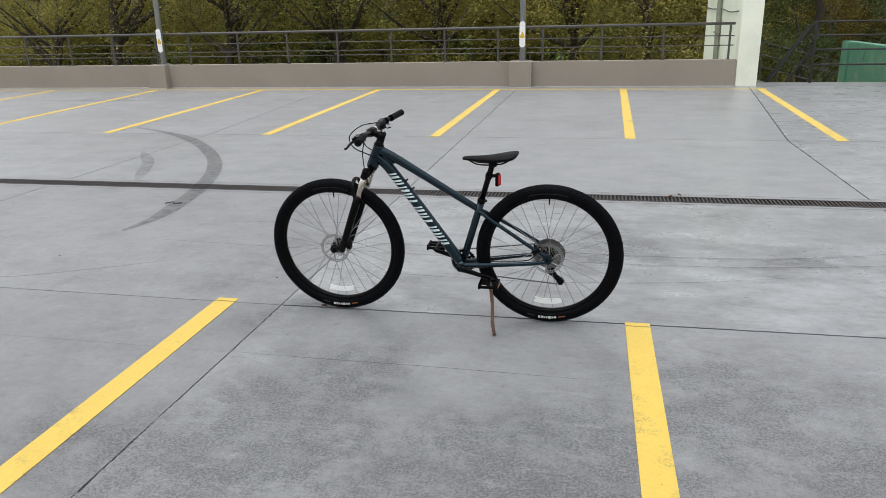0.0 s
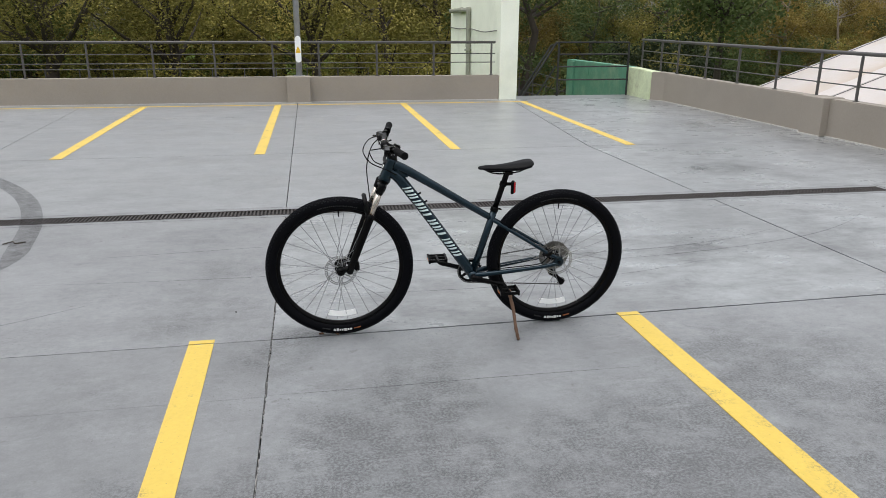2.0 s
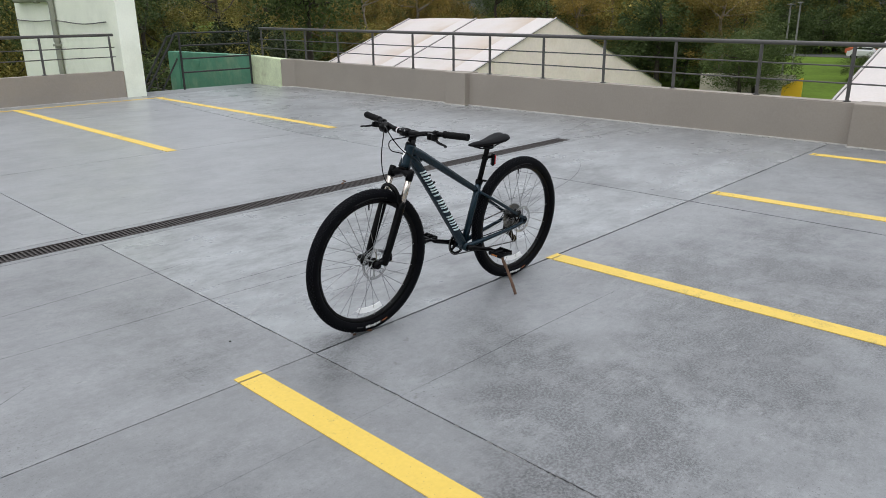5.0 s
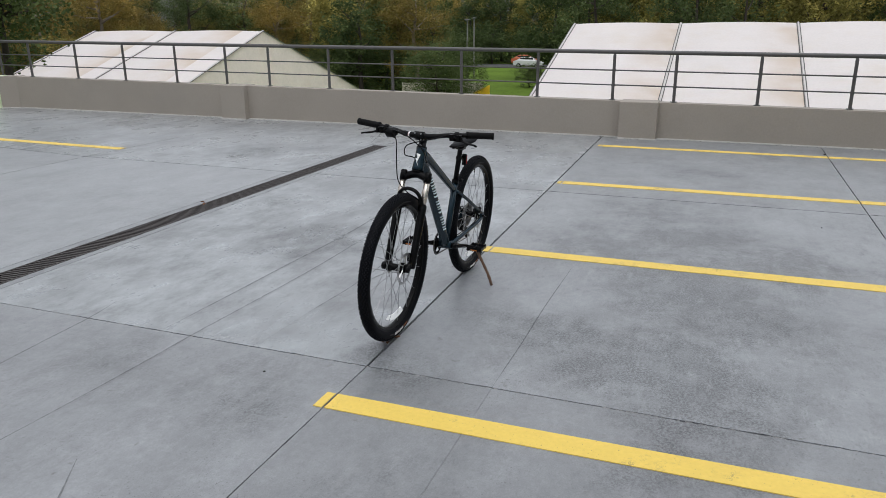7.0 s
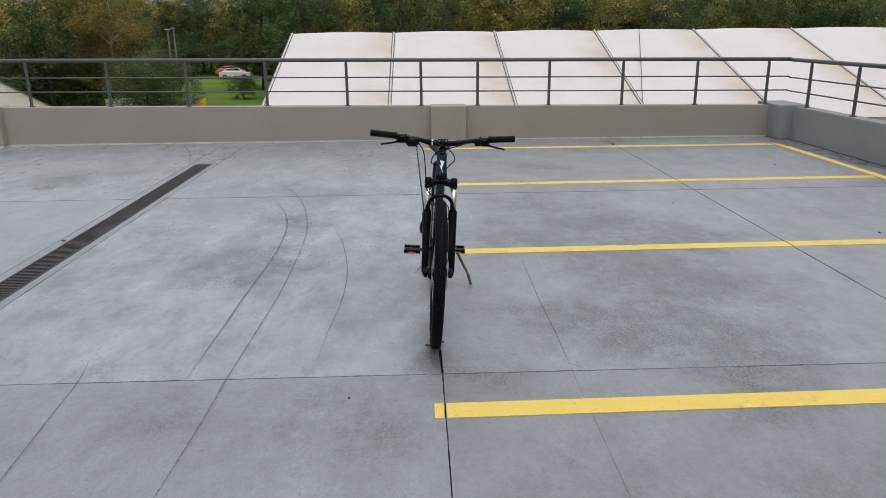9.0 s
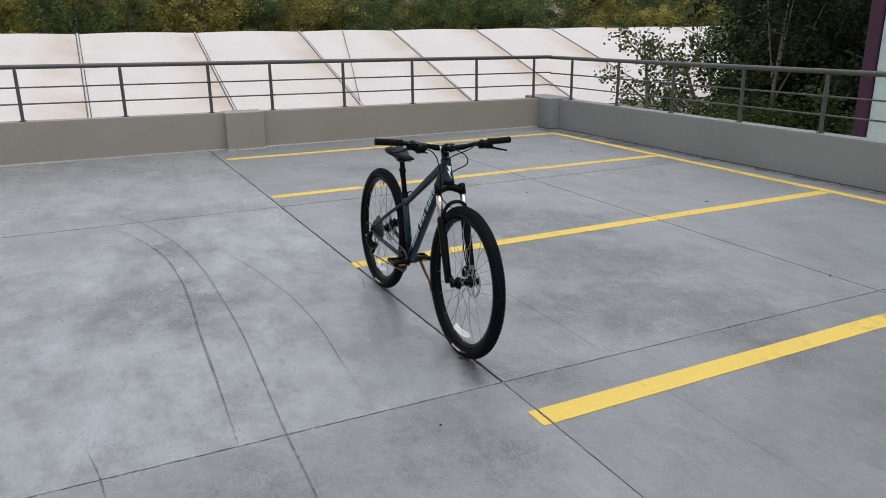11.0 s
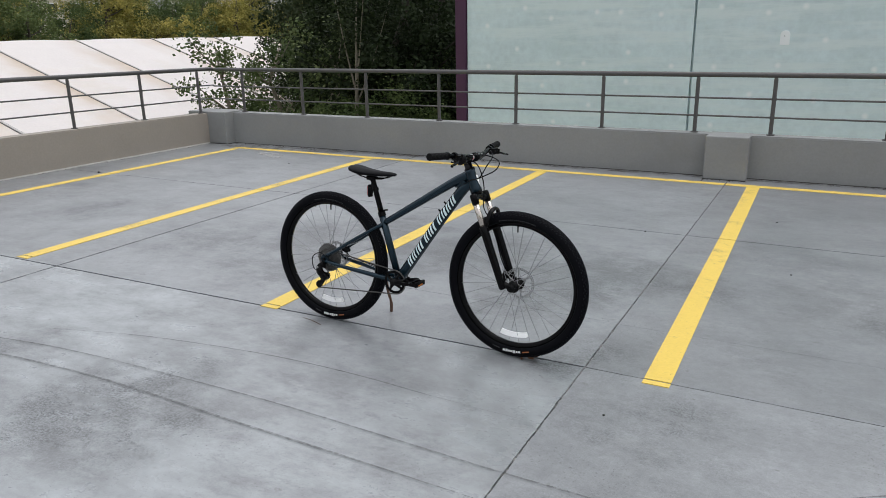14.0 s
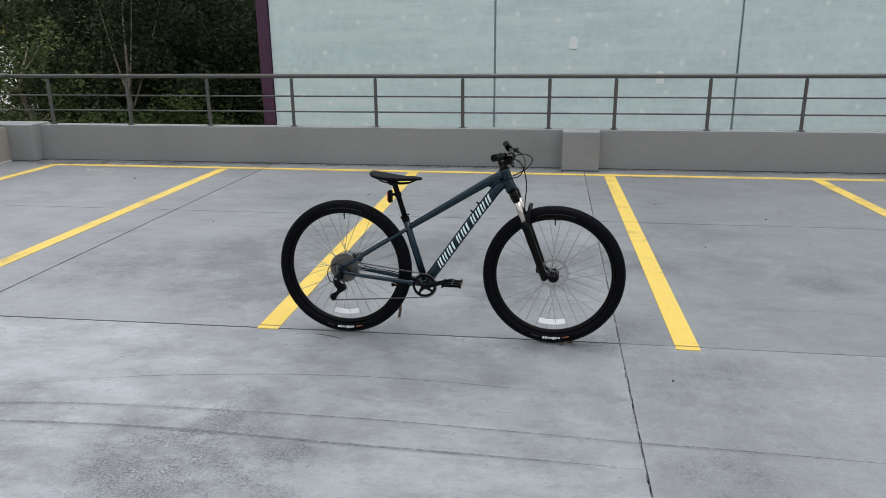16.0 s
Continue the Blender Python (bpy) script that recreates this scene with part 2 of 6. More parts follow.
M_RAIL = material("grey_rail_paint", (0.085, 0.08, 0.078), 0.45, vary=0.15, scale=9, bump=0.1)
M_BLACKRAIL = material("black_rail_paint", (0.02, 0.02, 0.02), 0.5, bump=0.1)
M_GALV = material("galvanised_steel", (0.36, 0.37, 0.39), 0.5, 0.6, vary=0.15, scale=14)
M_WHITE = material("white_plate", (0.95, 0.97, 0.98), 0.5, vary=0.03)
M_SIGNYEL = material("sign_yellow", (0.8, 0.5, 0.02), 0.5, vary=0.03)
M_GRATE = material("drain_iron", (0.055, 0.048, 0.046), 0.7, 0.1, vary=0.3, scale=20)
M_DARK = material("drain_depth_shade", (0.012, 0.012, 0.012), 0.9)
M_PIPE = material("old_pipe_paint", (0.3, 0.31, 0.25), 0.7, vary=0.2, scale=5)
M_MINT = material("mint_wall_paint", (0.93, 0.97, 0.84), 0.75, vary=0.07, scale=1.5, fine=40, dirt=(0.5, 0.55, 0.43), dirt_amount=0.3)
M_GREEN = material("green_wall_paint", (0.1, 0.27, 0.185), 0.75, vary=0.25, scale=2, dirt=(0.3, 0.4, 0.27), dirt_amount=0.75)
M_CREAM = material("stained_cream_paint", (0.62, 0.69, 0.47), 0.75, vary=0.2, scale=3, fine=30, dirt=(0.3, 0.29, 0.17), dirt_amount=0.8)


def facade_material():
    """Painted concrete panels: pale round patches over the tie holes, level board marks, cloudy wear."""
    m = material("pale_green_concrete", (0.7, 0.805, 0.825), 0.8, vary=0.12, scale=0.7, fine=9, bump=0.2, dirt=(0.58, 0.69, 0.695), dirt_amount=0.8)
    n, l = m.node_tree.nodes, m.node_tree.links
    b = n["Principled BSDF"]
    below = b.inputs["Base Color"].links[0].from_socket
    pos = n.new("ShaderNodeNewGeometry")
    apart, mp = n.new("ShaderNodeSeparateXYZ"), n.new("ShaderNodeCombineXYZ")
    l.new(pos.outputs["Position"], apart.inputs[0])
    l.new(apart.outputs["X"], mp.inputs["X"]), l.new(apart.outputs["Z"], mp.inputs["Y"])
    vo = n.new("ShaderNodeTexVoronoi")
    vo.voronoi_dimensions = "2D"
    vo.inputs["Scale"].default_value, vo.inputs["Randomness"].default_value = 1.25, 0.75
    l.new(mp.outputs[0], vo.inputs["Vector"])
    spot = n.new("ShaderNodeMapRange")
    for k, x in zip(("From Min", "From Max", "To Min", "To Max"), (0.02, 0.085, 0.85, 0.0)):
        spot.inputs[k].default_value = x
    l.new(vo.outputs["Distance"], spot.inputs["Value"])
    m2 = n.new("ShaderNodeMapping")
    m2.inputs["Scale"].default_value = (0.35, 1.0, 3.2)
    l.new(pos.outputs["Position"], m2.inputs["Vector"])
    streak = n.new("ShaderNodeTexNoise")
    streak.inputs["Scale"].default_value, streak.inputs["Detail"].default_value, streak.inputs["Roughness"].default_value = 1.6, 8, 0.7
    l.new(m2.outputs[0], streak.inputs["Vector"])
    fac = n.new("ShaderNodeMapRange")
    for k, x in zip(("From Min", "From Max", "To Min", "To Max"), (0.46, 0.62, 0.0, 0.75)):
        fac.inputs[k].default_value = x
    l.new(streak.outputs["Fac"], fac.inputs["Value"])
    for f, colour in ((fac, (0.79, 0.87, 0.87)), (spot, (0.93, 0.96, 0.96))):
        mix = n.new("ShaderNodeMix")
        mix.data_type = "RGBA"
        l.new(f.outputs[0], mix.inputs["Factor"]), l.new(below, mix.inputs["A"])
        mix.inputs["B"].default_value = (*colour, 1)
        below = mix.outputs["Result"]
    l.new(below, b.inputs["Base Color"])
    return m


def translucent(m, amount):
    """Lets part of the light through a thin sheet."""
    n, l = m.node_tree.nodes, m.node_tree.links
    b = n["Principled BSDF"]
    tr, ms = n.new("ShaderNodeBsdfTranslucent"), n.new("ShaderNodeMixShader")
    l.new(b.inputs["Base Color"].links[0].from_socket, tr.inputs["Color"])
    ms.inputs[0].default_value = amount
    l.new(b.outputs[0], ms.inputs[1]), l.new(tr.outputs[0], ms.inputs[2])
    l.new(ms.outputs[0], n["Material Output"].inputs["Surface"])
    return m


M_FACADE = facade_material()
M_PURPLE = material("purple_trim", (0.075, 0.022, 0.06), 0.5, vary=0.1)


def fabric_material():
    """White tent fabric; a cream stain has crept along one edge of every sheet."""
    m = material("tent_fabric", (0.73, 0.68, 0.66), 0.6, vary=0.05, scale=0.5, fine=8, bump=0.05, dirt=(0.66, 0.57, 0.47), dirt_amount=0.4)
    n, l = m.node_tree.nodes, m.node_tree.links
    b = n["Principled BSDF"]
    pos, apart = n.new("ShaderNodeNewGeometry"), n.new("ShaderNodeSeparateXYZ")
    l.new(pos.outputs["Position"], apart.inputs[0])
    bays = n.new("ShaderNodeMath")
    bays.operation = "MULTIPLY_ADD"
    l.new(apart.outputs["Y"], bays.inputs[0])
    bays.inputs[1].default_value, bays.inputs[2].default_value = 1 / 6.38, 20 - 7.86 / 6.38
    part_of = n.new("ShaderNodeMath")
    part_of.operation = "FRACT"
    l.new(bays.outputs[0], part_of.inputs[0])
    edge = n.new("ShaderNodeMapRange")
    for k, x in zip(("From Min", "From Max", "To Min", "To Max"), (0.02, 0.4, 1.0, 0.0)):
        edge.inputs[k].default_value = x
    l.new(part_of.outputs[0], edge.inputs["Value"])
    cloud = n.new("ShaderNodeTexNoise")
    cloud.inputs["Scale"].default_value, cloud.inputs["Detail"].default_value = 0.35, 6
    l.new(pos.outputs["Position"], cloud.inputs["Vector"])
    part_wet = n.new("ShaderNodeMapRange")
    for k, x in zip(("From Min", "From Max", "To Min", "To Max"), (0.36, 0.6, 0.15, 0.8)):
        part_wet.inputs[k].default_value = x
    l.new(cloud.outputs["Fac"], part_wet.inputs["Value"])
    fac = n.new("ShaderNodeMath")
    fac.operation = "MULTIPLY"
    l.new(edge.outputs[0], fac.inputs[0]), l.new(part_wet.outputs[0], fac.inputs[1])
    mix = n.new("ShaderNodeMix")
    mix.data_type = "RGBA"
    l.new(fac.outputs[0], mix.inputs["Factor"])
    l.new(b.inputs["Base Color"].links[0].from_socket, mix.inputs["A"])
    mix.inputs["B"].default_value = (0.56, 0.44, 0.33, 1)
    l.new(mix.outputs["Result"], b.inputs["Base Color"])
    return m


M_FABRIC = translucent(fabric_material(), 0.2)
M_FABRIC2 = translucent(material("stained_tent_fabric", (0.97, 0.87, 0.8), 0.6, vary=0.08, scale=0.7, fine=6, bump=0.05, dirt=(0.82, 0.69, 0.58), dirt_amount=0.5), 0.15)
M_ALU = material("tent_rib", (0.55, 0.52, 0.5), 0.5, 0.2)
M_RIBSHADOW = material("tent_rib_shadow", (0.09, 0.085, 0.08), 0.7)
M_GRASS = material("lawn", (0.095, 0.15, 0.022), 0.9, vary=0.35, scale=0.25, fine=3, bump=0.4, spec=0.05)
M_EARTH = material("leaf_litter", (0.05, 0.04, 0.025), 0.95, vary=0.4, scale=0.4, fine=5, bump=0.4, spec=0.05)
M_ASPHALT = material("asphalt", (0.05, 0.05, 0.052), 0.85, vary=0.2, scale=2)
M_BARK = material("bark", (0.045, 0.036, 0.028), 0.9, vary=0.4, scale=3, fine=20, bump=0.6)
M_BARK2 = material("pale_bark", (0.2, 0.17, 0.13), 0.9, vary=0.35, scale=3, fine=20, bump=0.6)
M_SKID = worn_over("tyre_rubber_mark", (0.045, 0.045, 0.047), 0.55, 12, low=0.25, high=0.8)
M_FAINTSKID = worn_over("faint_tyre_mark", (0.07, 0.07, 0.072), 0.32, 6, low=0.2, high=0.75)
M_THINSKID = worn_over("thin_tyre_mark", (0.055, 0.055, 0.057), 0.55, 40, low=0.3, high=0.62)
M_PALESPLASH = worn_over("lime_stain", (0.5, 0.48, 0.45), 0.6, 9, low=0.4, high=0.7)
M_BUILDING = material("cream_render", (0.55, 0.5, 0.42), 0.85, vary=0.1, scale=0.3)
M_GLASS = material("dark_window", (0.03, 0.035, 0.04), 0.15, vary=0.1, bump=0)


def leaf_material(name, a, b2, c):
    """Leaves: three colours mixed leaf by leaf and tree by tree, slightly translucent."""
    m = bpy.data.materials.new(name)
    m.use_nodes = True
    n, l = m.node_tree.nodes, m.node_tree.links
    p = n["Principled BSDF"]
    geo, info = n.new("ShaderNodeNewGeometry"), n.new("ShaderNodeObjectInfo")
    mix = n.new("ShaderNodeMath")
    mix.operation = "MULTIPLY_ADD"
    l.new(info.outputs["Random"], mix.inputs[0])
    mix.inputs[1].default_value = 0.3
    half = n.new("ShaderNodeMath")
    half.operation = "MULTIPLY_ADD"
    half.inputs[1].default_value = 0.26
    l.new(geo.outputs["Random Per Island"], half.inputs[0])
    # broad noise puts clumps of light and shade into the leaf colour
    spray, clump_tone = n.new("ShaderNodeTexNoise"), n.new("ShaderNodeMapRange")
    spray.inputs["Scale"].default_value, spray.inputs["Detail"].default_value = 0.75, 3
    l.new(geo.outputs["Position"], spray.inputs["Vector"])
    clump_tone.inputs["From Min"].default_value, clump_tone.inputs["From Max"].default_value, clump_tone.inputs["To Max"].default_value = 0.36, 0.64, 0.44
    l.new(spray.outputs["Fac"], clump_tone.inputs["Value"])
    l.new(clump_tone.outputs[0], half.inputs[2])
    l.new(half.outputs[0], mix.inputs[2])
    ramp = n.new("ShaderNodeValToRGB")
    ramp.color_ramp.elements[0].color, ramp.color_ramp.elements[1].color = (*a, 1), (*c, 1)
    ramp.color_ramp.elements.new(0.55).color = (*b2, 1)
    l.new(mix.outputs[0], ramp.inputs["Fac"])
    l.new(ramp.outputs[0], p.inputs["Base Color"])
    p.inputs["Roughness"].default_value = 0.65
    p.inputs["Specular IOR Level"].default_value = 0.12
    tr = n.new("ShaderNodeBsdfTranslucent")
    l.new(ramp.outputs[0], tr.inputs["Color"])
    ms = n.new("ShaderNodeMixShader")
    ms.inputs[0].default_value = 0.24
    l.new(p.outputs[0], ms.inputs[1]), l.new(tr.outputs[0], ms.inputs[2])
    l.new(ms.outputs[0], n["Material Output"].inputs["Surface"])
    return m


# Dark end of M_LEAF stands in for shaded gaps between the leaves.
M_LEAF = leaf_material("green_leaves", (0.022, 0.024, 0.008), (0.24, 0.22, 0.058), (0.64, 0.53, 0.155))
M_LEAFDARK = leaf_material("dark_green_leaves", (0.025, 0.042, 0.014), (0.08, 0.11, 0.038), (0.18, 0.22, 0.085))
M_LEAFAUT = leaf_material("autumn_leaves", (0.04, 0.035, 0.012), (0.23, 0.175, 0.048), (0.48, 0.33, 0.085))
# Darker copy of the dark green leaves, with crown shade put into colour.
M_LEAFSHADE = leaf_material("shaded_green_leaves", (0.008, 0.014, 0.006), (0.028, 0.04, 0.017), (0.075, 0.09, 0.04))
M_LEAFSAP = leaf_material("sapling_leaves", (0.03, 0.05, 0.018), (0.085, 0.115, 0.045), (0.2, 0.23, 0.1))


# ---- mesh helpers ----
def link(name, bm, mat, smooth=False):
    me = bpy.data.meshes.new(name)
    if smooth:
        for f in bm.faces:
            f.smooth = True
    bm.to_mesh(me)
    bm.free()
    if mat:
        me.materials.append(mat)
    return new(name, me)


def thing(name, label, category, group="", kind="", at=(0, 0, 0)):
    ob = new(name)
    ob.empty_display_size = 0.1
    ob.location = at
    return tagged(ob, label, category, group, kind)


def part(name, bm, mat, parent, label="", smooth=False):
    ob = link(name, bm, mat, smooth)
    ob.parent = parent
    top = parent
    off = Vector((0, 0, 0))
    while top is not None:
        off += top.location
        top = top.parent
    ob.location = -off if parent.parent is None else Vector((0, 0, 0)) - off
    if label:
        ob["label"] = label
    return ob


def box(bm, x0, x1, y0, y1, z0, z1, bevel=0.0):
    r = bmesh.ops.create_cube(bm, size=1.0)
    for v in r["verts"]:
        v.co = Vector(((x0 + x1) / 2 + v.co.x * (x1 - x0), (y0 + y1) / 2 + v.co.y * (y1 - y0), (z0 + z1) / 2 + v.co.z * (z1 - z0)))
    if bevel:
        es = list({e for v in r["verts"] for e in v.link_edges})
        bmesh.ops.bevel(bm, geom=es, offset=bevel, segments=2, affect="EDGES", profile=0.5)
    return bm


def boxed(*a, **k):
    return box(bmesh.new(), *a, **k)


def sweep(bm, pts, radii, seg=12, squash=1.0, caps=True, side=None):
    """A tube along points; radii one number or one for each point; squash narrows it along its side axis."""
    pts = [Vector(p) for p in pts]
    if not hasattr(radii, "__len__"):
        radii = [radii] * len(pts)
    rings = []
    up = Vector(side) if side else None
    for i, p in enumerate(pts):
        d = (pts[min(i + 1, len(pts) - 1)] - pts[max(i - 1, 0)]).normalized()
        if up is None:
            up = Vector((0, 0, 1)) if abs(d.z) < 0.9 else Vector((0, 1, 0))
        a = d.cross(up)
        if a.length < 1e-6:
            a = d.orthogonal()
        a.normalize()
        b = a.cross(d).normalized()
        if side is None:
            up = b
        rings.append([bm.verts.new(p + a * (radii[i] * math.cos(2 * math.pi * k / seg)) + b * (radii[i] * squash * math.sin(2 * math.pi * k / seg))) for k in range(seg)])
    for r0, r1 in zip(rings, rings[1:]):
        for k in range(seg):
            bm.faces.new((r0[k], r0[(k + 1) % seg], r1[(k + 1) % seg], r1[k]))
    if caps:
        bm.faces.new(rings[0][::-1]), bm.faces.new(rings[-1])
    return bm


def tube(p0, p1, r, seg=12, r1=None):
    return sweep(bmesh.new(), [p0, p1], [r, r if r1 is None else r1], seg)


def smooth_path(pts, n=8):
    """Points of a Catmull-Rom curve through pts."""
    P = [Vector(p) for p in pts]
    P = [P[0] * 2 - P[1]] + P + [P[-1] * 2 - P[-2]]
    out = []
    for a, b, c, d in zip(P, P[1:], P[2:], P[3:]):
        for i in range(n):
            t = i / n
            out.append(0.5 * ((2 * b) + (c - a) * t + (2 * a - 5 * b + 4 * c - d) * t * t + (3 * b - a - 3 * c + d) * t ** 3))
    return out + [P[-2]]


# ---- deck: poured panels with open joints, a drain, painted bays ----
WEST, SY = -23.5, -5.17
XS = [WEST, -19.5, -15.6, -11.7, -7.8, -3.58, 0.0, 3.87, 7.6]
YS = [-5.17, -2.6, -0.6, 0.0, 2.52, 2.86, 5.69, 9.62, 12.1]
deck = tagged(link("floor", boxed(WEST, 7.55, -5.17, 12.1, -0.35, -0.032), M_JOINT), "grey coated concrete roof parking deck with dark joints", "parking deck", kind="structure")


RAG = random.Random(3)


def joint_x(x, y):
    """Where the joint that starts at x lies at y: north of the third row some joints turn aside."""
    if y > 5.69:
        x += {3.87: 0.105, -3.58: -0.085}.get(x, 0.0) * (y - 5.69)
    return x + (0.015 * (y - 6) if x == 7.6 else 0.0)


def panel(xa, xb, y0, y1, gap):
    """One poured panel; its edges are slightly broken along the joints."""
    g = [gap.get(k, 0.0045) for k in "wesn"]
    y0, y1 = y0 + g[2], y1 - g[3]
    tilt = [0.016 * max(0.0, x) if abs(y) < 0.02 else 0.0 for x, y in ((xa, y0), (xb, y0), (xb, y1), (xa, y1))]
    corners = [(joint_x(xa, y0) + g[0], y0 + tilt[0]), (joint_x(xb, y0) - g[1], y0 + tilt[1]), (joint_x(xb, y1) - g[1], y1 + tilt[2]), (joint_x(xa, y1) + g[0], y1 + tilt[3])]
    near = xa < 6 and xb > -5 and y0 < 6 and y1 > -4
    step = 0.035 if near else 0.2
    plan = []
    for (ax, ay), (bx, by) in zip(corners, corners[1:] + corners[:1]):
        n = max(1, int(math.hypot(bx - ax, by - ay) / step))
        for k in range(n):
            f = (k + 0.5 * RAG.random()) / n if 0 < k else 0.0
            c = RAG.gauss(0, 0.0007) + (RAG.uniform(0.0015, 0.004) if RAG.random() < 0.07 else 0)
            if min(g) < 0.002 and ay == by and abs(ay + 0.6) < 0.01:
                c = 0.0
            inx, iny = (-(by - ay), bx - ax)
            length = math.hypot(inx, iny)
            plan.append((ax + (bx - ax) * f + inx / length * c, ay + (by - ay) * f + iny / length * c))
    bm = bmesh.new()
    top = [bm.verts.new((x, y, 0.0)) for x, y in plan]
    low_v = [bm.verts.new((x, y, -0.034)) for x, y in plan]
    bm.faces.new(top)
    for k in range(len(plan)):
        bm.faces.new((top[k], low_v[k], low_v[(k + 1) % len(plan)], top[(k + 1) % len(plan)]))
    bmesh.ops.recalc_face_normals(bm, faces=bm.faces)
    mat = M_DECKNORTH if y0 > 2.8 else (M_DECKFALLOFF if y0 < -0.1 else M_DECK)
    if xa >= -0.1:
        mat = M_DECKSTAIN if y1 <= 0.01 else (M_DECKPALE if y0 < 2.8 or xa > 3.8 else M_DECKNORTH)
    return part("panel", bm, mat, deck)


D0, D1 = 2.52, 2.86
for xa, xb in zip(XS, XS[1:]):
    # the panels east of the long joint are not split by the crack
    ys = [y for y in YS if not (y == -0.6 and xa >= 0)]
    for ya, yb in zip(ys, ys[1:]):
        if ya == D0:
            continue
        thin = {}
        for k, v in (("n", yb), ("s", ya)):
            if v == -0.6:
                thin[k] = 0.0006
            if v == 0.0:
                thin[k] = 0.0028 if xa < 0 else 0.0065
            if v in (D0, D1):
                thin[k] = 0.0035
        if 3.87 in (xa, xb):
            thin["w" if xa == 3.87 else "e"] = 0.0065
        if xa == 0.0:
            thin["w"] = 0.004
        if xb == 0.0:
            thin["e"] = 0.004
        panel(xa, xb, ya, yb, thin)
DRAIN_END = 5.76
panel(DRAIN_END + 0.07, 7.6, D0, D1, {"w": 0.003, "s": 0.003, "n": 0.003})
for y0, y1 in ((D0, 2.588), (2.782, D1)):
    panel(WEST, DRAIN_END + 0.06, y0, y1, {"n": 0.002, "s": 0.002, "e": 0.003})
panel(DRAIN_END + 0.012, DRAIN_END + 0.06, 2.588, 2.782, {"n": 0.0, "s": 0.0, "e": 0.003, "w": 0.0})

drain = thing("drain_channel", "rusty iron slot drain grating set in the concrete deck", "drain", kind="structure", at=(0, 2.685, 0))
# Near-black block under the slats stands in for the channel's shaded depth.
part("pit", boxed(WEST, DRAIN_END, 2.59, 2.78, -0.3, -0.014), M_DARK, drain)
for y0 in (2.59, 2.768):
    part("edge_bar", boxed(WEST, DRAIN_END, y0, y0 + 0.012, -0.02, 0.002), M_GRATE, drain)
part("end_bar", boxed(DRAIN_END, DRAIN_END + 0.012, 2.59, 2.78, -0.02, 0.002), M_GRATE, drain)
bm = bmesh.new()
x = -14.0
while x < DRAIN_END - 0.01:
    vs = [bm.verts.new((x + a, y, z)) for z in (-0.012, 0.0) for a, y in ((0, 2.602), (0.013, 2.602), (0.013, 2.768), (0, 2.768))]
    for q in ((4, 5, 6, 7), (0, 1, 5, 4), (1, 2, 6, 5), (2, 3, 7, 6), (3, 0, 4, 7)):
        bm.faces.new([vs[i] for i in q])
    x += 0.031
tagged(part("slats", bm, M_GRATE, drain), kind="stuff")


# old sealant, broken into lengths along the long joint, with pale scraps at its edges
filler, scraps = bmesh.new(), bmesh.new()
y = -5.1
while y < 2.4:
    length = RAG.uniform(0.04, 0.3)
    box(filler, -0.0034, 0.0034, y, y + length, -0.034, -RAG.uniform(0.003, 0.008))
    y += length + RAG.uniform(0.01, 0.09)
for _ in range(220):
    y = RAG.uniform(-4.6, 2.3)
    w, d, x = RAG.uniform(0.0008, 0.002), RAG.uniform(0.004, 0.02), RAG.uniform(-0.0022, 0.0022)
    box(scraps, x - w, x + w, y, y + d, -0.034, -0.001)
tagged(link("trim", filler, M_OLDSEAL), "broken grey sealant strip in the deck joint", "sealant", kind="structure")
tagged(link("trim", scraps, M_SCRAP), "scraps of pale old sealant in the deck joint", "sealant", kind="structure")


def paint(ends, width, cuts=(), label="worn yellow painted parking bay line"):
    """A painted strip from one end to the other along y or x, broken where a joint crosses it."""
    (x0, y0), (x1, y1) = ends
    along_y = abs(y1 - y0) > abs(x1 - x0)
    lo, hi = sorted((y0, y1)) if along_y else sorted((x0, x1))
    stops = [lo] + sorted(c for c in cuts if lo < c < hi) + [hi]
    bm = bmesh.new()
    h = width / 2

    def mid(s):
        return x0 + (x1 - x0) * (s - y0) / (y1 - y0) if along_y else y0 + (y1 - y0) * (s - x0) / (x1 - x0)

    for a, b in zip(stops, stops[1:]):
        a, b = a + (0 if a == lo else 0.006), b - (0 if b == hi else 0.006)
        plan = [(mid(a) - h, a), (mid(a) + h, a), (mid(b) + h, b), (mid(b) - h, b)]
        if not along_y:
            plan = [(v, u) for u, v in plan]
        low_v = [bm.verts.new((u, v, 0.0)) for u, v in plan]
        top_v = [bm.verts.new((u, v, 0.0035)) for u, v in plan]
        bm.faces.new(top_v)
        for i in range(4):
            bm.faces.new((low_v[i], low_v[(i + 1) % 4], top_v[(i + 1) % 4], top_v[i]))
    bmesh.ops.recalc_face_normals(bm, faces=bm.faces)
    return tagged(link("bay_line", bm, M_YELLOW), label, "road marking", "parking bay lines", "structure")


JY = (0.0, -2.6, 5.69, 9.62)
JX = (0.0, 3.87, -3.58, -7.8)
for xa, xb in ((-0.342, -0.275), (1.925, 1.985), (4.295, 4.35), (6.7, 6.66), (-2.72, -2.5), (-5.1, -4.8), (-7.5, -7.1), (-9.9, -9.4)):
    paint(((xa, 0.045), (xb, -4.7)), 0.122, JY)
paint(((-14.8, -4.7), (6.73, -4.79)), 0.1, JX)
for xa, xb in ((4.47, 4.66), (2.07, 2.12), (-0.395, -0.38), (-2.74, -2.92), (-5.2, -5.56), (-7.6, -8.15), (-10.1, -10.8), (-12.6, -13.4)):
    paint(((xa, 5.69), (xb, 11.54)), 0.13, JY)
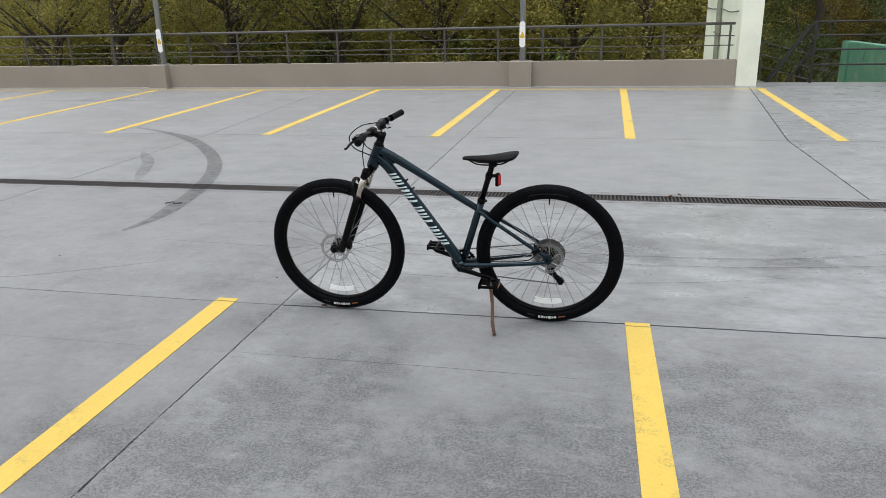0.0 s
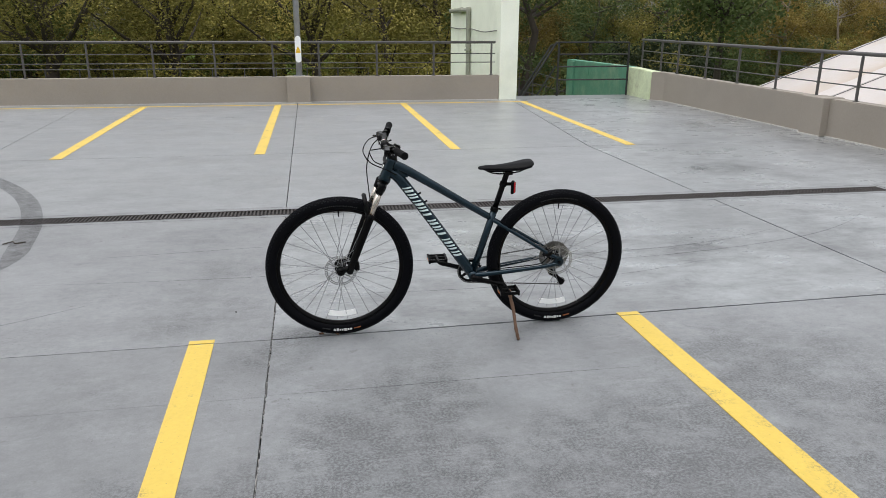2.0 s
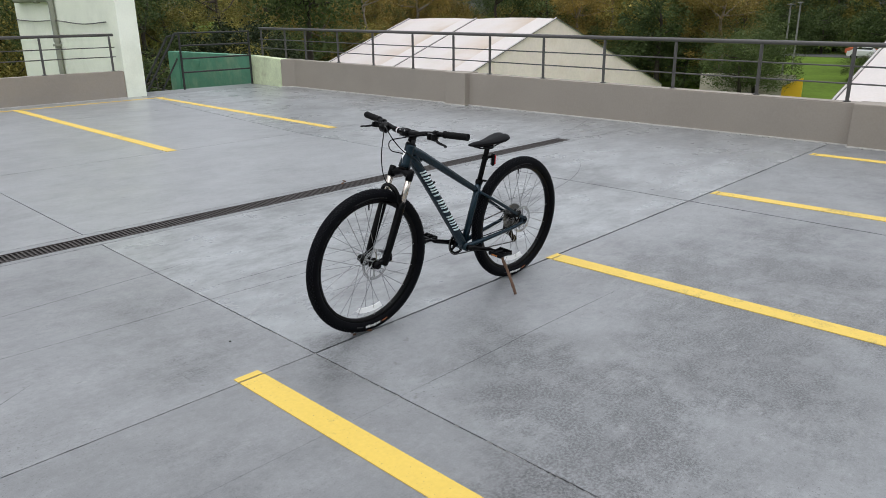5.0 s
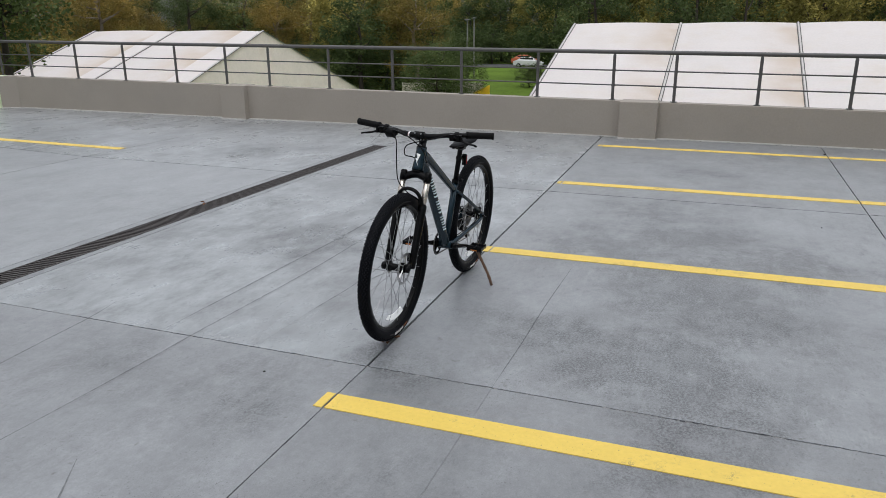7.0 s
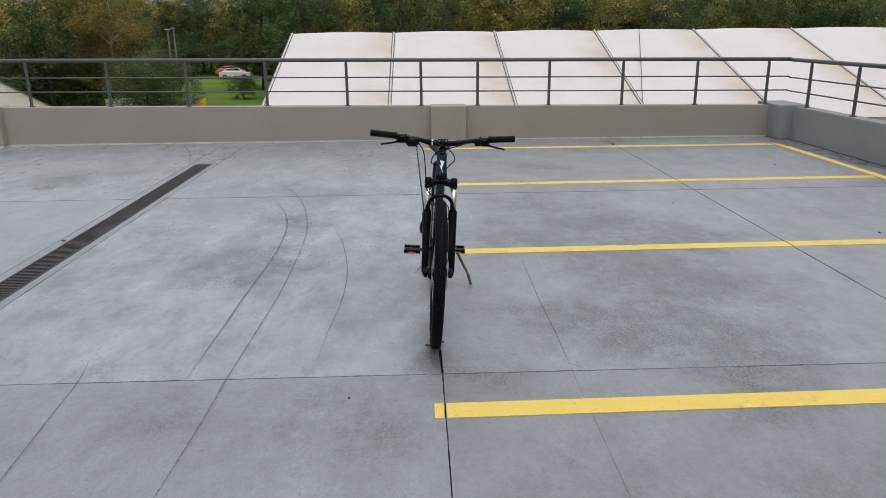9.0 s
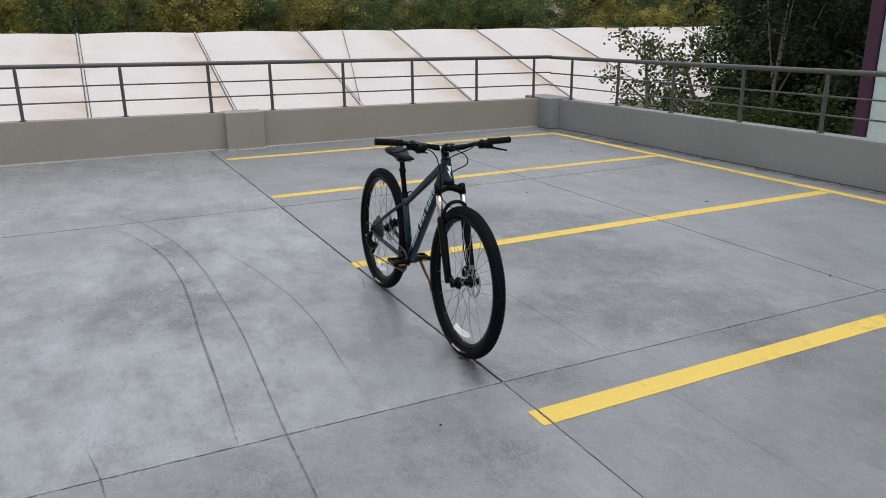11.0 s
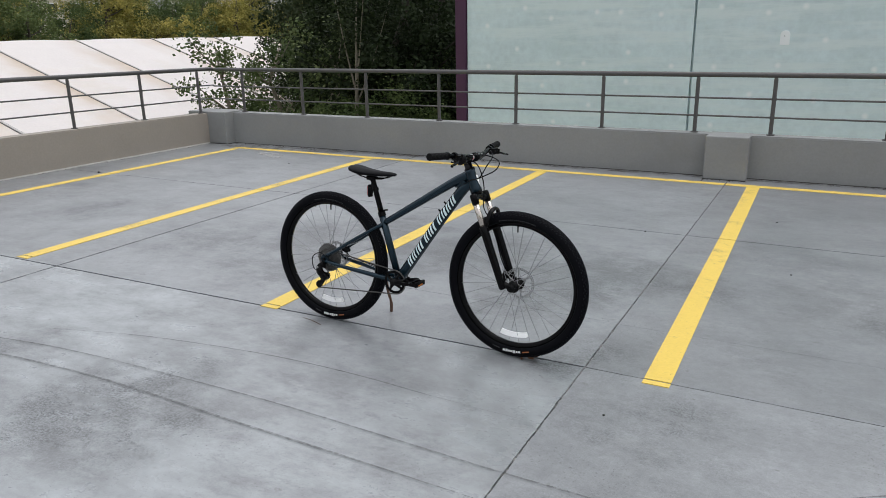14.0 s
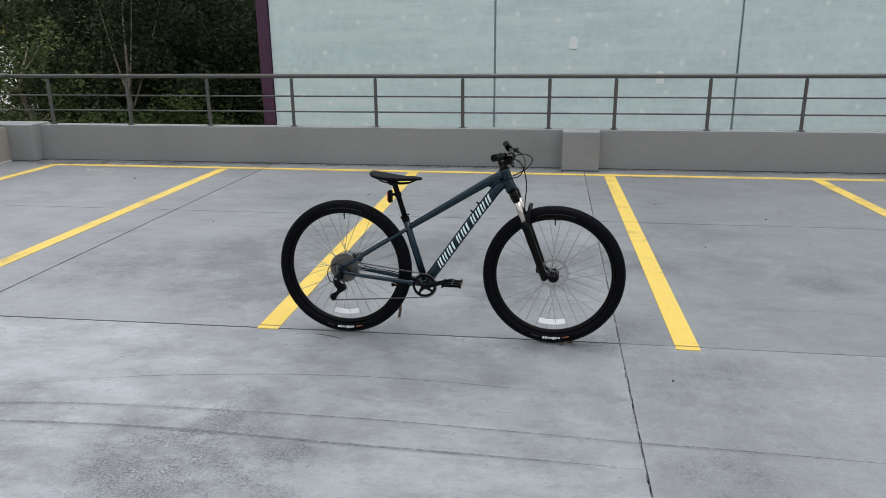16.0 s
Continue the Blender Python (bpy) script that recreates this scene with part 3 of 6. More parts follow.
paint(((-15.5, 11.68), (4.78, 11.58)), 0.1, JX)


def mark(pts, width, mat, name, label, z=0.0045):
    """A curved flat mark on the deck."""
    path = smooth_path([(x, y, z) for x, y in pts], 10)
    bm = bmesh.new()
    prev = None
    for i, p in enumerate(path):
        d = (path[min(i + 1, len(path) - 1)] - path[max(i - 1, 0)]).normalized()
        f = i / (len(path) - 1)
        w = width * min(1, 0.25 + 4 * f, 0.25 + 4 * (1 - f)) / 2
        side = Vector((-d.y, d.x, 0)) * w
        cur = (bm.verts.new(p + side), bm.verts.new(p - side))
        if prev:
            bm.faces.new((prev[0], prev[1], cur[1], cur[0]))
        prev = cur
    return tagged(link(name, bm, mat), label, "tyre mark", kind="structure")


mark([(-5.04, 6.2), (-4.2, 5.71), (-3.45, 5.08), (-2.72, 4.18), (-2.27, 3.4), (-1.98, 2.6), (-1.85, 2.0), (-1.79, 1.6), (-1.83, 1.2)], 0.16, M_SKID, "skid_mark", "broad black curved skid mark on the deck")
mark([(-3.73, 4.34), (-3.29, 3.78), (-3.05, 3.34), (-2.83, 2.87)], 0.13, M_FAINTSKID, "skid_mark", "faint curved skid mark on the deck")
for pts, w in (([(0.01, 1.17), (0.6, 1.155), (1.2, 1.145), (1.8, 1.125), (2.3, 1.135), (2.8, 1.18), (3.35, 1.315), (3.78, 1.49)], 0.014),
               ([(-1.5, 1.05), (-0.85, 1.01), (-0.35, 0.99), (0.0, 0.985), (0.5, 0.965), (1.1, 0.945), (1.7, 0.95), (2.25, 0.965), (2.75, 1.01), (3.4, 1.13), (4.0, 1.31), (4.5, 1.57), (4.86, 1.85)], 0.0095),
               ([(0.05, 0.6), (0.5, 0.585), (0.9, 0.56), (1.3, 0.56), (1.7, 0.592), (2.2, 0.668), (2.5, 0.74), (2.84, 0.84)], 0.0075),
               ([(0.24, 1.7), (0.0, 1.655), (-0.32, 1.63), (-0.6, 1.605), (-1.3, 1.55)], 0.008), ([(-1.04, 0.645), (-1.37, 0.438), (-1.78, 0.224), (-1.97, 0.154), (-2.3, 0.03)], 0.01)):
    mark(pts, w, M_THINSKID, "tyre_mark", "thin dark curved tyre mark on the deck")


for pts in ([(5.85, 2.88), (6.6, 3.1), (7.5, 3.45)], [(5.84, 2.64), (6.3, 2.5), (7.25, 2.23)]):
    tagged(mark(pts, 0.013, M_THINSKID, "crack", ""), "fine hairline crack in the concrete deck", "crack", kind="structure")
mark([(5.5, -4.25), (5.75, -4.45), (6.05, -4.55)], 0.22, M_PALESPLASH, "lime_stain", "pale lime stain on the deck")
M_DUST = worn_over("leaf_dust", (0.1, 0.086, 0.074), 0.7, 7, low=0.42, high=0.68)
for pts, w in (([(-6, SY + 0.07), (-2, SY + 0.06), (1.5, SY + 0.08), (4.5, SY + 0.08), (7.0, SY + 0.12)], 0.12), ([(4.9, -5.0), (5.8, -4.95), (6.6, -4.9), (7.1, -4.88)], 0.2)):
    tagged(mark(pts, w, M_DUST, "dirt_streak", ""), "brown leaf dust along the foot of the parapet", "dirt", kind="structure")
tagged(mark([(0.0, -0.6), (0.5, -0.603), (1.0, -0.598), (1.7, -0.606)], 0.006, M_THINSKID, "crack", ""), "fine hairline crack in the concrete deck", "crack", kind="structure")


# ---- parapets, pilasters and railings ----
def wall_prism(bm, plan, z0, tops):
    """A wall block on a four-cornered plan with a top height at each corner."""
    lo = [bm.verts.new((x, y, z0)) for x, y in plan]
    hi = [bm.verts.new((x, y, t)) for (x, y), t in zip(plan, tops)]
    bm.faces.new(lo[::-1]), bm.faces.new(hi)
    n = len(plan)
    for i in range(n):
        bm.faces.new((lo[i], lo[(i + 1) % n], hi[(i + 1) % n], hi[i]))
    bmesh.ops.recalc_face_normals(bm, faces=bm.faces)
    bmesh.ops.bevel(bm, geom=[e for e in bm.edges], offset=0.012, segments=2, affect="EDGES")
    return bm


def east_top(y):
    return 0.444 + 0.0085 * (y + 5.2)


def ex(y):
    """The inner face of the east parapet, which runs slightly askew."""
    return 7.6 + 0.015 * (y - 6)


NTOP, STOP = 0.515, 0.455
wall_e = tagged(link("wall_east", wall_prism(bmesh.new(), [(ex(SY), SY), (ex(SY) + 0.22, SY), (ex(11.75) + 0.22, 11.75), (ex(11.75), 11.75)], -0.4, [east_top(SY)] * 2 + [east_top(11.75)] * 2), M_PARAPET), "low taupe rendered concrete parapet of the deck", "parapet", kind="structure")
wall_s = tagged(link("wall_south", wall_prism(bmesh.new(), [(WEST, SY), (7.82, SY), (7.82, SY - 0.22), (WEST, SY - 0.22)], -0.4, [STOP] * 4), M_GREYWALL), "low grey rendered concrete parapet of the deck", "parapet", kind="structure")
wall_n = tagged(link("wall_north", wall_prism(bmesh.new(), [(WEST, 12.1), (4.28, 12.1), (4.28, 12.32), (WEST, 12.32)], -0.4, [NTOP] * 4), M_PARAPET), "low taupe rendered concrete parapet of the deck", "parapet", kind="structure")
tagged(link("wall_west", wall_prism(bmesh.new(), [(WEST - 0.25, SY - 0.22), (WEST, SY - 0.22), (WEST, 12.32), (WEST - 0.25, 12.32)], -0.4, [0.5] * 4), M_PARAPET), "low taupe rendered concrete parapet of the deck", "parapet", kind="structure")


def pilaster(x0, x1, y0, y1, top, parent, mat=M_PARAPET):
    return part("pilaster", boxed(x0, x1, y0, y1, 0.0, top, 0.012), mat, parent)


for y0, y1 in ((-0.6, -0.1), (5.97, 6.44)):
    pilaster(ex(y0) - 0.11, ex(y0) + 0.23, y0, y1, east_top(y0) + 0.014, wall_e)
part("pilaster", wall_prism(bmesh.new(), [(7.715, 11.19), (7.95, 11.3), (7.73, 11.53), (7.5, 11.53)], 0.0, [0.592] * 4), M_PARAPET, wall_e)
pilaster(7.09, 7.83, SY - 0.225, -4.99, STOP + 0.02, wall_s, M_GREYWALL)
for x0 in (-0.167, -8.25, -16.4):
    pilaster(x0, x0 + 0.43, SY - 0.23, SY + 0.18, STOP + 0.004, wall_s, M_GREYWALL)
for x0 in (-0.2, -8.58, -16.9):
    pilaster(x0, x0 + 0.47, 11.94, 12.33, NTOP + 0.012, wall_n)

seal = tagged(link("trim", bmesh.new(), M_SEAL), "pale sealant bead along the foot of the parapet", "sealant", kind="structure")
bm = bmesh.new()
box(bm, WEST, 4.28, 12.088, 12.102, 0, 0.014)
for y in np.arange(-4.98, 11.1, 0.5):
    box(bm, ex(y) - 0.012, ex(y) + 0.004, y, min(y + 0.5, 11.19), 0, 0.016)
for y0, y1 in ((-0.6, -0.1), (5.97, 6.44)):
    box(bm, ex(y0) - 0.122, ex(y0) - 0.11, y0 - 0.01, y1 + 0.01, 0, 0.016)
for x0 in (-0.2, -8.58):
    box(bm, x0 - 0.01, x0 + 0.48, 11.93, 11.94, 0, 0.014)
sweep(bm, [(7.7, 11.185, 0.006), (7.49, 11.525, 0.006)], 0.009, 6)
bm.to_mesh(seal.data)
bm.free()
foot = bmesh.new()
for xa, xb in ((WEST, -8.25), (-7.82, -0.167), (0.263, 7.09)):
    box(foot, xa, xb, SY, SY + 0.011, 0, 0.006)
for x0 in (-8.25, -0.167):
    box(foot, x0, x0 + 0.43, SY + 0.18, SY + 0.19, 0, 0.006)
box(foot, 7.08, 7.09, SY, -4.98, 0, 0.006)
box(foot, 7.08, 7.43, -4.99, -4.98, 0, 0.006)
tagged(link("trim", foot, M_JOINT), "dark dirty seam along the foot of the grey parapet", "seam", kind="structure")


def railing(name, stations, a, b, base, heights, label):
    """A railing from a to b in plan: a tube on top, two rods, round posts with foot plates. base(s): the wall's top s metres along."""
    a, b = Vector((*a, 0)), Vector((*b, 0))
    d = (b - a).normalized()
    length = (b - a).length
    rail = thing(name, label, "railing", at=tuple(a + Vector((0, 0, base(0)))))
    side = Vector((-d.y, d.x, 0))

    def run(h):
        return [tuple(a + d * s + Vector((0, 0, base(s) + h))) for s in np.linspace(0, length, 6)]

    part("top_rail", sweep(bmesh.new(), run(heights[2]), 0.027, 12), M_RAIL, rail, smooth=True)
    for h in heights[:2]:
        part("rod", sweep(bmesh.new(), run(h), 0.0095, 8), M_RAIL, rail, smooth=True)
    for s in stations:
        p = a + d * s
        z = base(s)
        bm = sweep(bmesh.new(), [p + Vector((0, 0, z)), p + Vector((0, 0, z + heights[2] - 0.045))], 0.021, 10)
        sweep(bm, [p + Vector((0, 0, z + heights[2] - 0.045)), p + Vector((0, 0, z + heights[2] - 0.015))], [0.021, 0.012], 10)
        for h in heights[:2]:
            sweep(bm, [p + Vector((0, 0, z + h - 0.014)), p + Vector((0, 0, z + h + 0.014))], 0.025, 10)
        post = part("post", bm, M_RAIL, rail)
        part("foot_plate", sweep(bmesh.new(), [p + Vector((0, 0, z)), p + Vector((0, 0, z + 0.012))], 0.042, 12), M_RAIL, post)
    return rail


e_posts = [12.69, 11.71, 10.93, 9.77, 8.64, 7.49, 6.44, 5.59, 4.47, 3.36, 2.24, 1.09, 0.03, -0.78, -1.81, -2.87, -3.94, -4.97]
railing("railing_east", [12.75 - y for y in e_posts], (ex(12.75) + 0.105, 12.75), (ex(SY) + 0.105, SY - 0.11), lambda s: east_top(12.75 - s), (0.205, 0.4, 0.64), "dark grey steel tube railing on the east parapet")
s_posts = [6.95, 5.84, 4.74, 3.62, 2.55, 1.47, 0.43, -0.34, -1.4, -2.44, -3.5, -4.6, -5.7, -6.8, -7.7, -8.5, -9.6, -10.7, -11.8, -12.9]
railing("railing_south", [ex(SY) + 0.105 - x for x in s_posts], (ex(SY) + 0.105, SY - 0.11), (-16.0, SY - 0.11), lambda s: STOP, (0.185, 0.375, 0.62), "dark grey steel tube railing on the south parapet")
n_posts = [4.12, 2.865, 1.662, 0.47, -0.455, -1.6, -2.78, -4.0, -5.17, -6.36, -7.57, -8.41, -9.54, -10.7, -11.9, -13.1, -14.3]
railing("railing_north", [4.2 - x for x in n_posts], (4.2, 12.2), (-20.0, 12.2), lambda s: NTOP, (0.27, 0.45, 0.68), "dark grey steel tube railing on the north parapet")


# ---- lamp poles on the north parapet ----
def lamp_pole(x):
    t = thing("lamp_pole", "galvanised steel lamp pole with an oval warning plate", "lamp pole", "lamp poles", at=(x, 12.16, NTOP))
    part("pole", tube((x, 12.16, NTOP + 0.01), (x, 12.16, 5.2), 0.062, 16, 0.05), M_GALV, t, smooth=True)
    part("flange", sweep(bmesh.new(), [(x, 12.16, NTOP + 0.012), (x, 12.16, NTOP + 0.03)], 0.11, 16), M_GALV, t)
    plate = bmesh.new()
    n = 10
    ring = [(0.06 * math.cos(a), 0.2 * (1 if math.sin(a) >= 0 else -1) + 0.06 * math.sin(a)) for a in [2 * math.pi * (k + 0.5) / (2 * n) for k in range(2 * n)]]
    fr = [plate.verts.new((x + u, 12.095, 1.06 + v)) for u, v in ring]
    bk = [plate.verts.new((x + u, 12.1, 1.06 + v)) for u, v in ring]
    plate.faces.new(fr), plate.faces.new(bk[::-1])
    for i in range(len(fr)):
        plate.faces.new((fr[i], fr[(i + 1) % len(fr)], bk[(i + 1) % len(fr)], bk[i]))
    p = part("sign_plate", plate, M_WHITE, t, "white oval plate with a yellow warning triangle")
    tri = bmesh.new()
    tri.faces.new([tri.verts.new((x + u, 12.092, 1.05 + v)) for u, v in ((-0.045, -0.02), (0.045, -0.02), (0, 0.07))])
    box(tri, x - 0.045, x + 0.045, 12.092, 12.094, 0.99, 1.025)
    part("warning_triangle", tri, M_SIGNYEL, p)
    part("lamp_head", boxed(x - 0.15, x + 0.15, 11.4, 12.2, 5.2, 5.3, 0.03), M_GALV, t)
    return t


lamp_pole(0.06)
lamp_pole(-8.25)

# ---- north-east corner: mint pillar, wall with pipe, stair rail, green stair wall ----
tagged(link("pillar", boxed(4.285, 4.68, 12.1, 12.45, -0.4, 4.6, 0.012), M_MINT), "pale mint painted square pillar at the parapet's end", "pillar", kind="structure")
tagged(link("wall_mint", boxed(4.45, 4.66, 12.52, 18.6, -4.6, 4.6, 0.01), M_MINT), "pale mint painted wall running back from the pillar", "wall", kind="structure")
pipe = thing("drain_pipe", "old greyish rain pipe with a bend on the mint wall", "pipe", at=(4.4, 16.2, 0))
part("pipe", sweep(bmesh.new(), smooth_path([(4.38, 15.8, -1.5), (4.38, 15.8, 1.7), (4.38, 15.85, 1.86), (4.38, 16.1, 1.92), (4.38, 18.25, 1.94)], 6), 0.06, 12), M_PIPE, pipe, smooth=True)
part("clip", boxed(4.3, 4.46, 15.72, 15.88, 0.9, 0.95, 0.004), M_PIPE, pipe)
part("coupling", tube((4.38, 16.6, 1.925), (4.38, 16.85, 1.928), 0.075, 12), M_PIPE, pipe)
part("coupling", tube((4.38, 15.8, 1.0), (4.38, 15.8, 1.12), 0.072, 12), M_PIPE, pipe)
cable = tagged(link("cable", sweep(bmesh.new(), smooth_path([(4.43, 13.0, 1.43), (4.4, 14.2, 1.39), (4.4, 15.7, 1.46), (4.42, 17.2, 1.45), (4.43, 18.6, 1.49)], 6), 0.012, 6), M_RAIL), "thin dark cable along the mint wall", "cable")
tagged(link("landing", boxed(4.72, 7.56, 12.1, 12.88, -0.35, 0.0), M_DECK), "grey concrete landing at the head of the stairs", "landing", kind="structure")
green = bmesh.new()
wall_prism(green, [(7.55, 12.86), (7.8, 12.86), (7.75, 16.9), (7.5, 16.9)], -4.6, [0.635, 0.635, 0.63, 0.63])
box(green, 7.45, 7.52, 16.25, 16.5, -4.6, 0.6, 0.008)
tagged(link("wall_stair", green, M_GREEN), "weathered green painted wall beside the stairs", "wall", kind="structure")
wall_plate = tagged(link("wall_plate", boxed(7.5, 7.53, 15.22, 15.42, 0.3, 0.46, 0.003), M_GREEN), "small green painted plate on the stair wall", "plate")
tagged(link("wall_end", wall_prism(bmesh.new(), [(7.5, 11.534), (7.75, 11.534), (7.8, 12.855), (7.55, 12.855)], -0.4, [0.596, 0.596, 0.632, 0.632]), M_CREAM), "stained cream-green end block of the parapet", "wall", kind="structure")
stair = thing("stair_railing", "black steel stair handrail with slanting bars", "railing", at=(5.81, 12.74, 0))
for px in (5.81, 7.49):
    part("post", tube((px, 12.74, 0), (px, 12.74, 1.17), 0.024, 8), M_BLACKRAIL, stair)
for h in (0.36, 0.65, 0.92, 1.18):
    part("bar", tube((5.81, 12.74, h), (7.49, 12.74, h), 0.017, 8), M_BLACKRAIL, stair)
for off in (0.0, 0.38):
    part("slanting_bar", tube((5.81, 12.92 + off, 1.17 - off * 0.2), (4.7, 12.92 + off, -0.55 - off * 0.2), 0.025, 8), M_BLACKRAIL, stair)
    part("link_bar", tube((5.81, 12.74, 1.17), (5.81, 12.92 + off, 1.17 - off * 0.2), 0.022, 8), M_BLACKRAIL, stair)
part("slanting_bar", tube((5.81, 12.92, 0.65), (5.04, 12.92, -0.55), 0.019, 8), M_BLACKRAIL, stair)

n2 = [(-24 + 1.1 * k, 24.0) for k in range(27)]
low = thing("railing_lower", "grey steel railing along the lower walkway", "railing", at=(-24, 24, -1.0))
for h in (-0.75, -0.35, 0.05):
    part("bar", tube((-24, 24, h), (5.0, 24, h), 0.022, 6), M_RAIL, low)
    part("bar", tube((6.4, 23.4, h + 0.42), (10.6, 23.4, h - 0.73), 0.022, 6), M_RAIL, low)
for px, py in n2:
    part("post", tube((px, py, -1.2), (px, py, 0.05), 0.022, 6), M_RAIL, low)
for k in range(9):
    px = 6.4 + 0.525 * k
    part("post", tube((px, 23.4, -0.78 - 0.274 * (px - 6.4)), (px, 23.4, 0.47 - 0.274 * (px - 6.4)), 0.022, 6), M_RAIL, low)
ramp = bmesh.new()
wall_prism(ramp, [(5.2, 23.3), (10.8, 23.3), (10.8, 23.55), (5.2, 23.55)], -4.6, [-0.45, -1.98, -1.98, -0.45])
tagged(link("wall_ramp", ramp, M_PARAPET), "taupe rendered wall along the descending ramp", "wall", kind="structure")
tagged(link("walkway", boxed(-26, 5.2, 23.6, 24.6, -1.7, -1.2), M_PARAPET), "concrete edge of the lower walkway", "walkway", kind="structure")

# ---- building to the south ----
bld = thing("building", "pale green concrete panel facade with purple corner trim", "building", at=(-8, -20, -4.6))
PX = [6.28, 1.57, -3.12, -7.85, -12.7, -17.5, -22.2, -27]
part("core", boxed(-27, 6.2, -30, -11.62, -4.6, 11.4), M_FACADE, bld)
for a, b in zip(PX, PX[1:]):
    for z0, z1 in ((-4.6, 3.4), (3.4, 11.4)):
        pn = part("panel", boxed(b + 0.02, a - 0.02, -11.62, -11.5, z0 + 0.015, z1 - 0.015, 0.008), M_FACADE, bld)
part("corner_trim", boxed(6.28, 6.52, -11.7, -11.44, -4.6, 11.5, 0.02), M_PURPLE, bld, "dark purple corner trim")
for px, pz in ((0.02, 1.365), (-1.68, 0.7)):
    plate = bmesh.new()
    arch = [(0.078 * math.cos(a), 0.06 + 0.065 * math.sin(a)) for a in np.linspace(0, math.pi, 9)]
    ring = [(px + u, pz + v) for u, v in [(-0.078, -0.12), (0.078, -0.12)] + arch]
    front, back = [[plate.verts.new((u, y, v)) for u, v in ring] for y in (-11.488, -11.5)]
    plate.faces.new(front), plate.faces.new(back[::-1])
    for i in range(len(ring)):
        j = (i + 1) % len(ring)
        plate.faces.new((front[i], back[i], back[j], front[j]))
    bmesh.ops.recalc_face_normals(plate, faces=plate.faces)
    cover = part("cover_plate", plate, M_WHITE, bld, "white cover plate with a rounded top")
    part("hole", tube((px + 0.01, -11.487, pz + 0.03), (px + 0.01, -11.485, pz + 0.03), 0.008, 10), M_RAIL, cover)

# ---- ground below ----
bm = bmesh.new()
bmesh.ops.create_grid(bm, x_segments=60, y_segments=60, size=900)
for v in bm.verts:
    v.co.z = -4.6
ground = tagged(link("ground", bm, M_GRASS), "green lawn and ground around the car park", "lawn", kind="structure")
tagged(link("woodland_floor", boxed(-80, 20, 25, 90, -4.62, -4.55), M_EARTH), "dark leaf-covered woodland floor", "woodland floor", kind="structure")
tagged(link("woodland_floor", boxed(20.02, 22.6, 13, 90, -4.62, -4.55), M_EARTH), "dark leaf-covered woodland floor", "woodland floor", kind="structure")
tagged(link("woodland_floor", boxed(8.2, 20, 13, 24.98, -4.62, -4.55), M_EARTH), "dark leaf-covered woodland floor", "woodland floor", kind="structure")
tagged(link("woodland_floor", boxed(6.6, 30, -60, -12, -4.62, -4.55), M_EARTH), "dark leaf-covered woodland floor", "woodland floor", kind="structure")
tagged(link("garage", boxed(WEST - 0.2, 7.75, -5.34, 12.28, -4.6, -0.36), M_PARAPET), "taupe body of the car park below the deck", "building", kind="structure")
tagged(link("road", boxed(104.5, 111, -200, 260, -4.62, -4.56), M_ASPHALT), "grey asphalt road beyond the lawn", "road", kind="structure")


# ---- tents ----
def tent(x, y0, bays, bay, z, half, slope, gable_mat, label):
    """A gabled marquee; the ridge runs along y from y0. One fabric sheet a bay on each side, bulging between dark ribs."""
    t = thing("marquee", label, "tent", "marquees", at=(x, y0, -4.6))
    drop = half * math.tan(radians(slope))
    for k in range(bays):
        for s in (-1, 1):
            bm = bmesh.new()
            nu, nv = 10, 8
            vs = [[bm.verts.new((x + s * half * v / nv, y0 + bay * (k + u / nu), z - drop * v / nv + 0.2 * math.sin(math.pi * u / nu) * math.sin(math.pi * (0.12 + 0.76 * v / nv)))) for u in range(nu + 1)] for v in range(nv + 1)]
            for v in range(nv):
                for u in range(nu):
                    bm.faces.new((vs[v][u], vs[v][u + 1], vs[v + 1][u + 1], vs[v + 1][u]))
            part("roof_sheet", bm, M_FABRIC, t, smooth=True)
            part("side_sheet", boxed(x + s * half - 0.03, x + s * half + 0.03, y0 + bay * k, y0 + bay * (k + 1), -4.6, z - drop), M_FABRIC, t)
    for k in range(bays + 1):
        for s in (-1, 1):
            part("rib", sweep(bmesh.new(), [(x, y0 + bay * k, z + 0.03), (x + s * half, y0 + bay * k, z - drop + 0.03)], 0.055, 6), M_ALU, t)
            # Dark rods stand in for the shadow lines along both sides of each rib.
            for dy in (-0.075, 0.075):
                part("rib_edge", sweep(bmesh.new(), [(x, y0 + bay * k + dy, z + 0.03), (x + s * half, y0 + bay * k + dy, z - drop + 0.03)], 0.022, 5), M_RIBSHADOW, t)
    for y in (y0, y0 + bays * bay):
        g = bmesh.new()
        g.faces.new([g.verts.new(c) for c in ((x - half, y, -4.6), (x + half, y, -4.6), (x + half, y, z - drop), (x, y, z), (x - half, y, z - drop))])
        r = bmesh.ops.extrude_face_region(g, geom=g.faces[:])
        for v in r["geom"]:
            if isinstance(v, bmesh.types.BMVert):
                v.co.y += 0.05
        part("gable", g, gable_mat, t, "stained cream gable sheet")
    return t


tent(37.0, 25.55, 2, 6.7, 1.12, 14.0, 19.7, M_FABRIC2, "white fabric marquee with a stained gable end")
tent(45.0, 7.86 - 9 * 6.38, 9, 6.38, 1.46, 13.0, 18.0, M_FABRIC2, "long white fabric marquee with dark ribs")

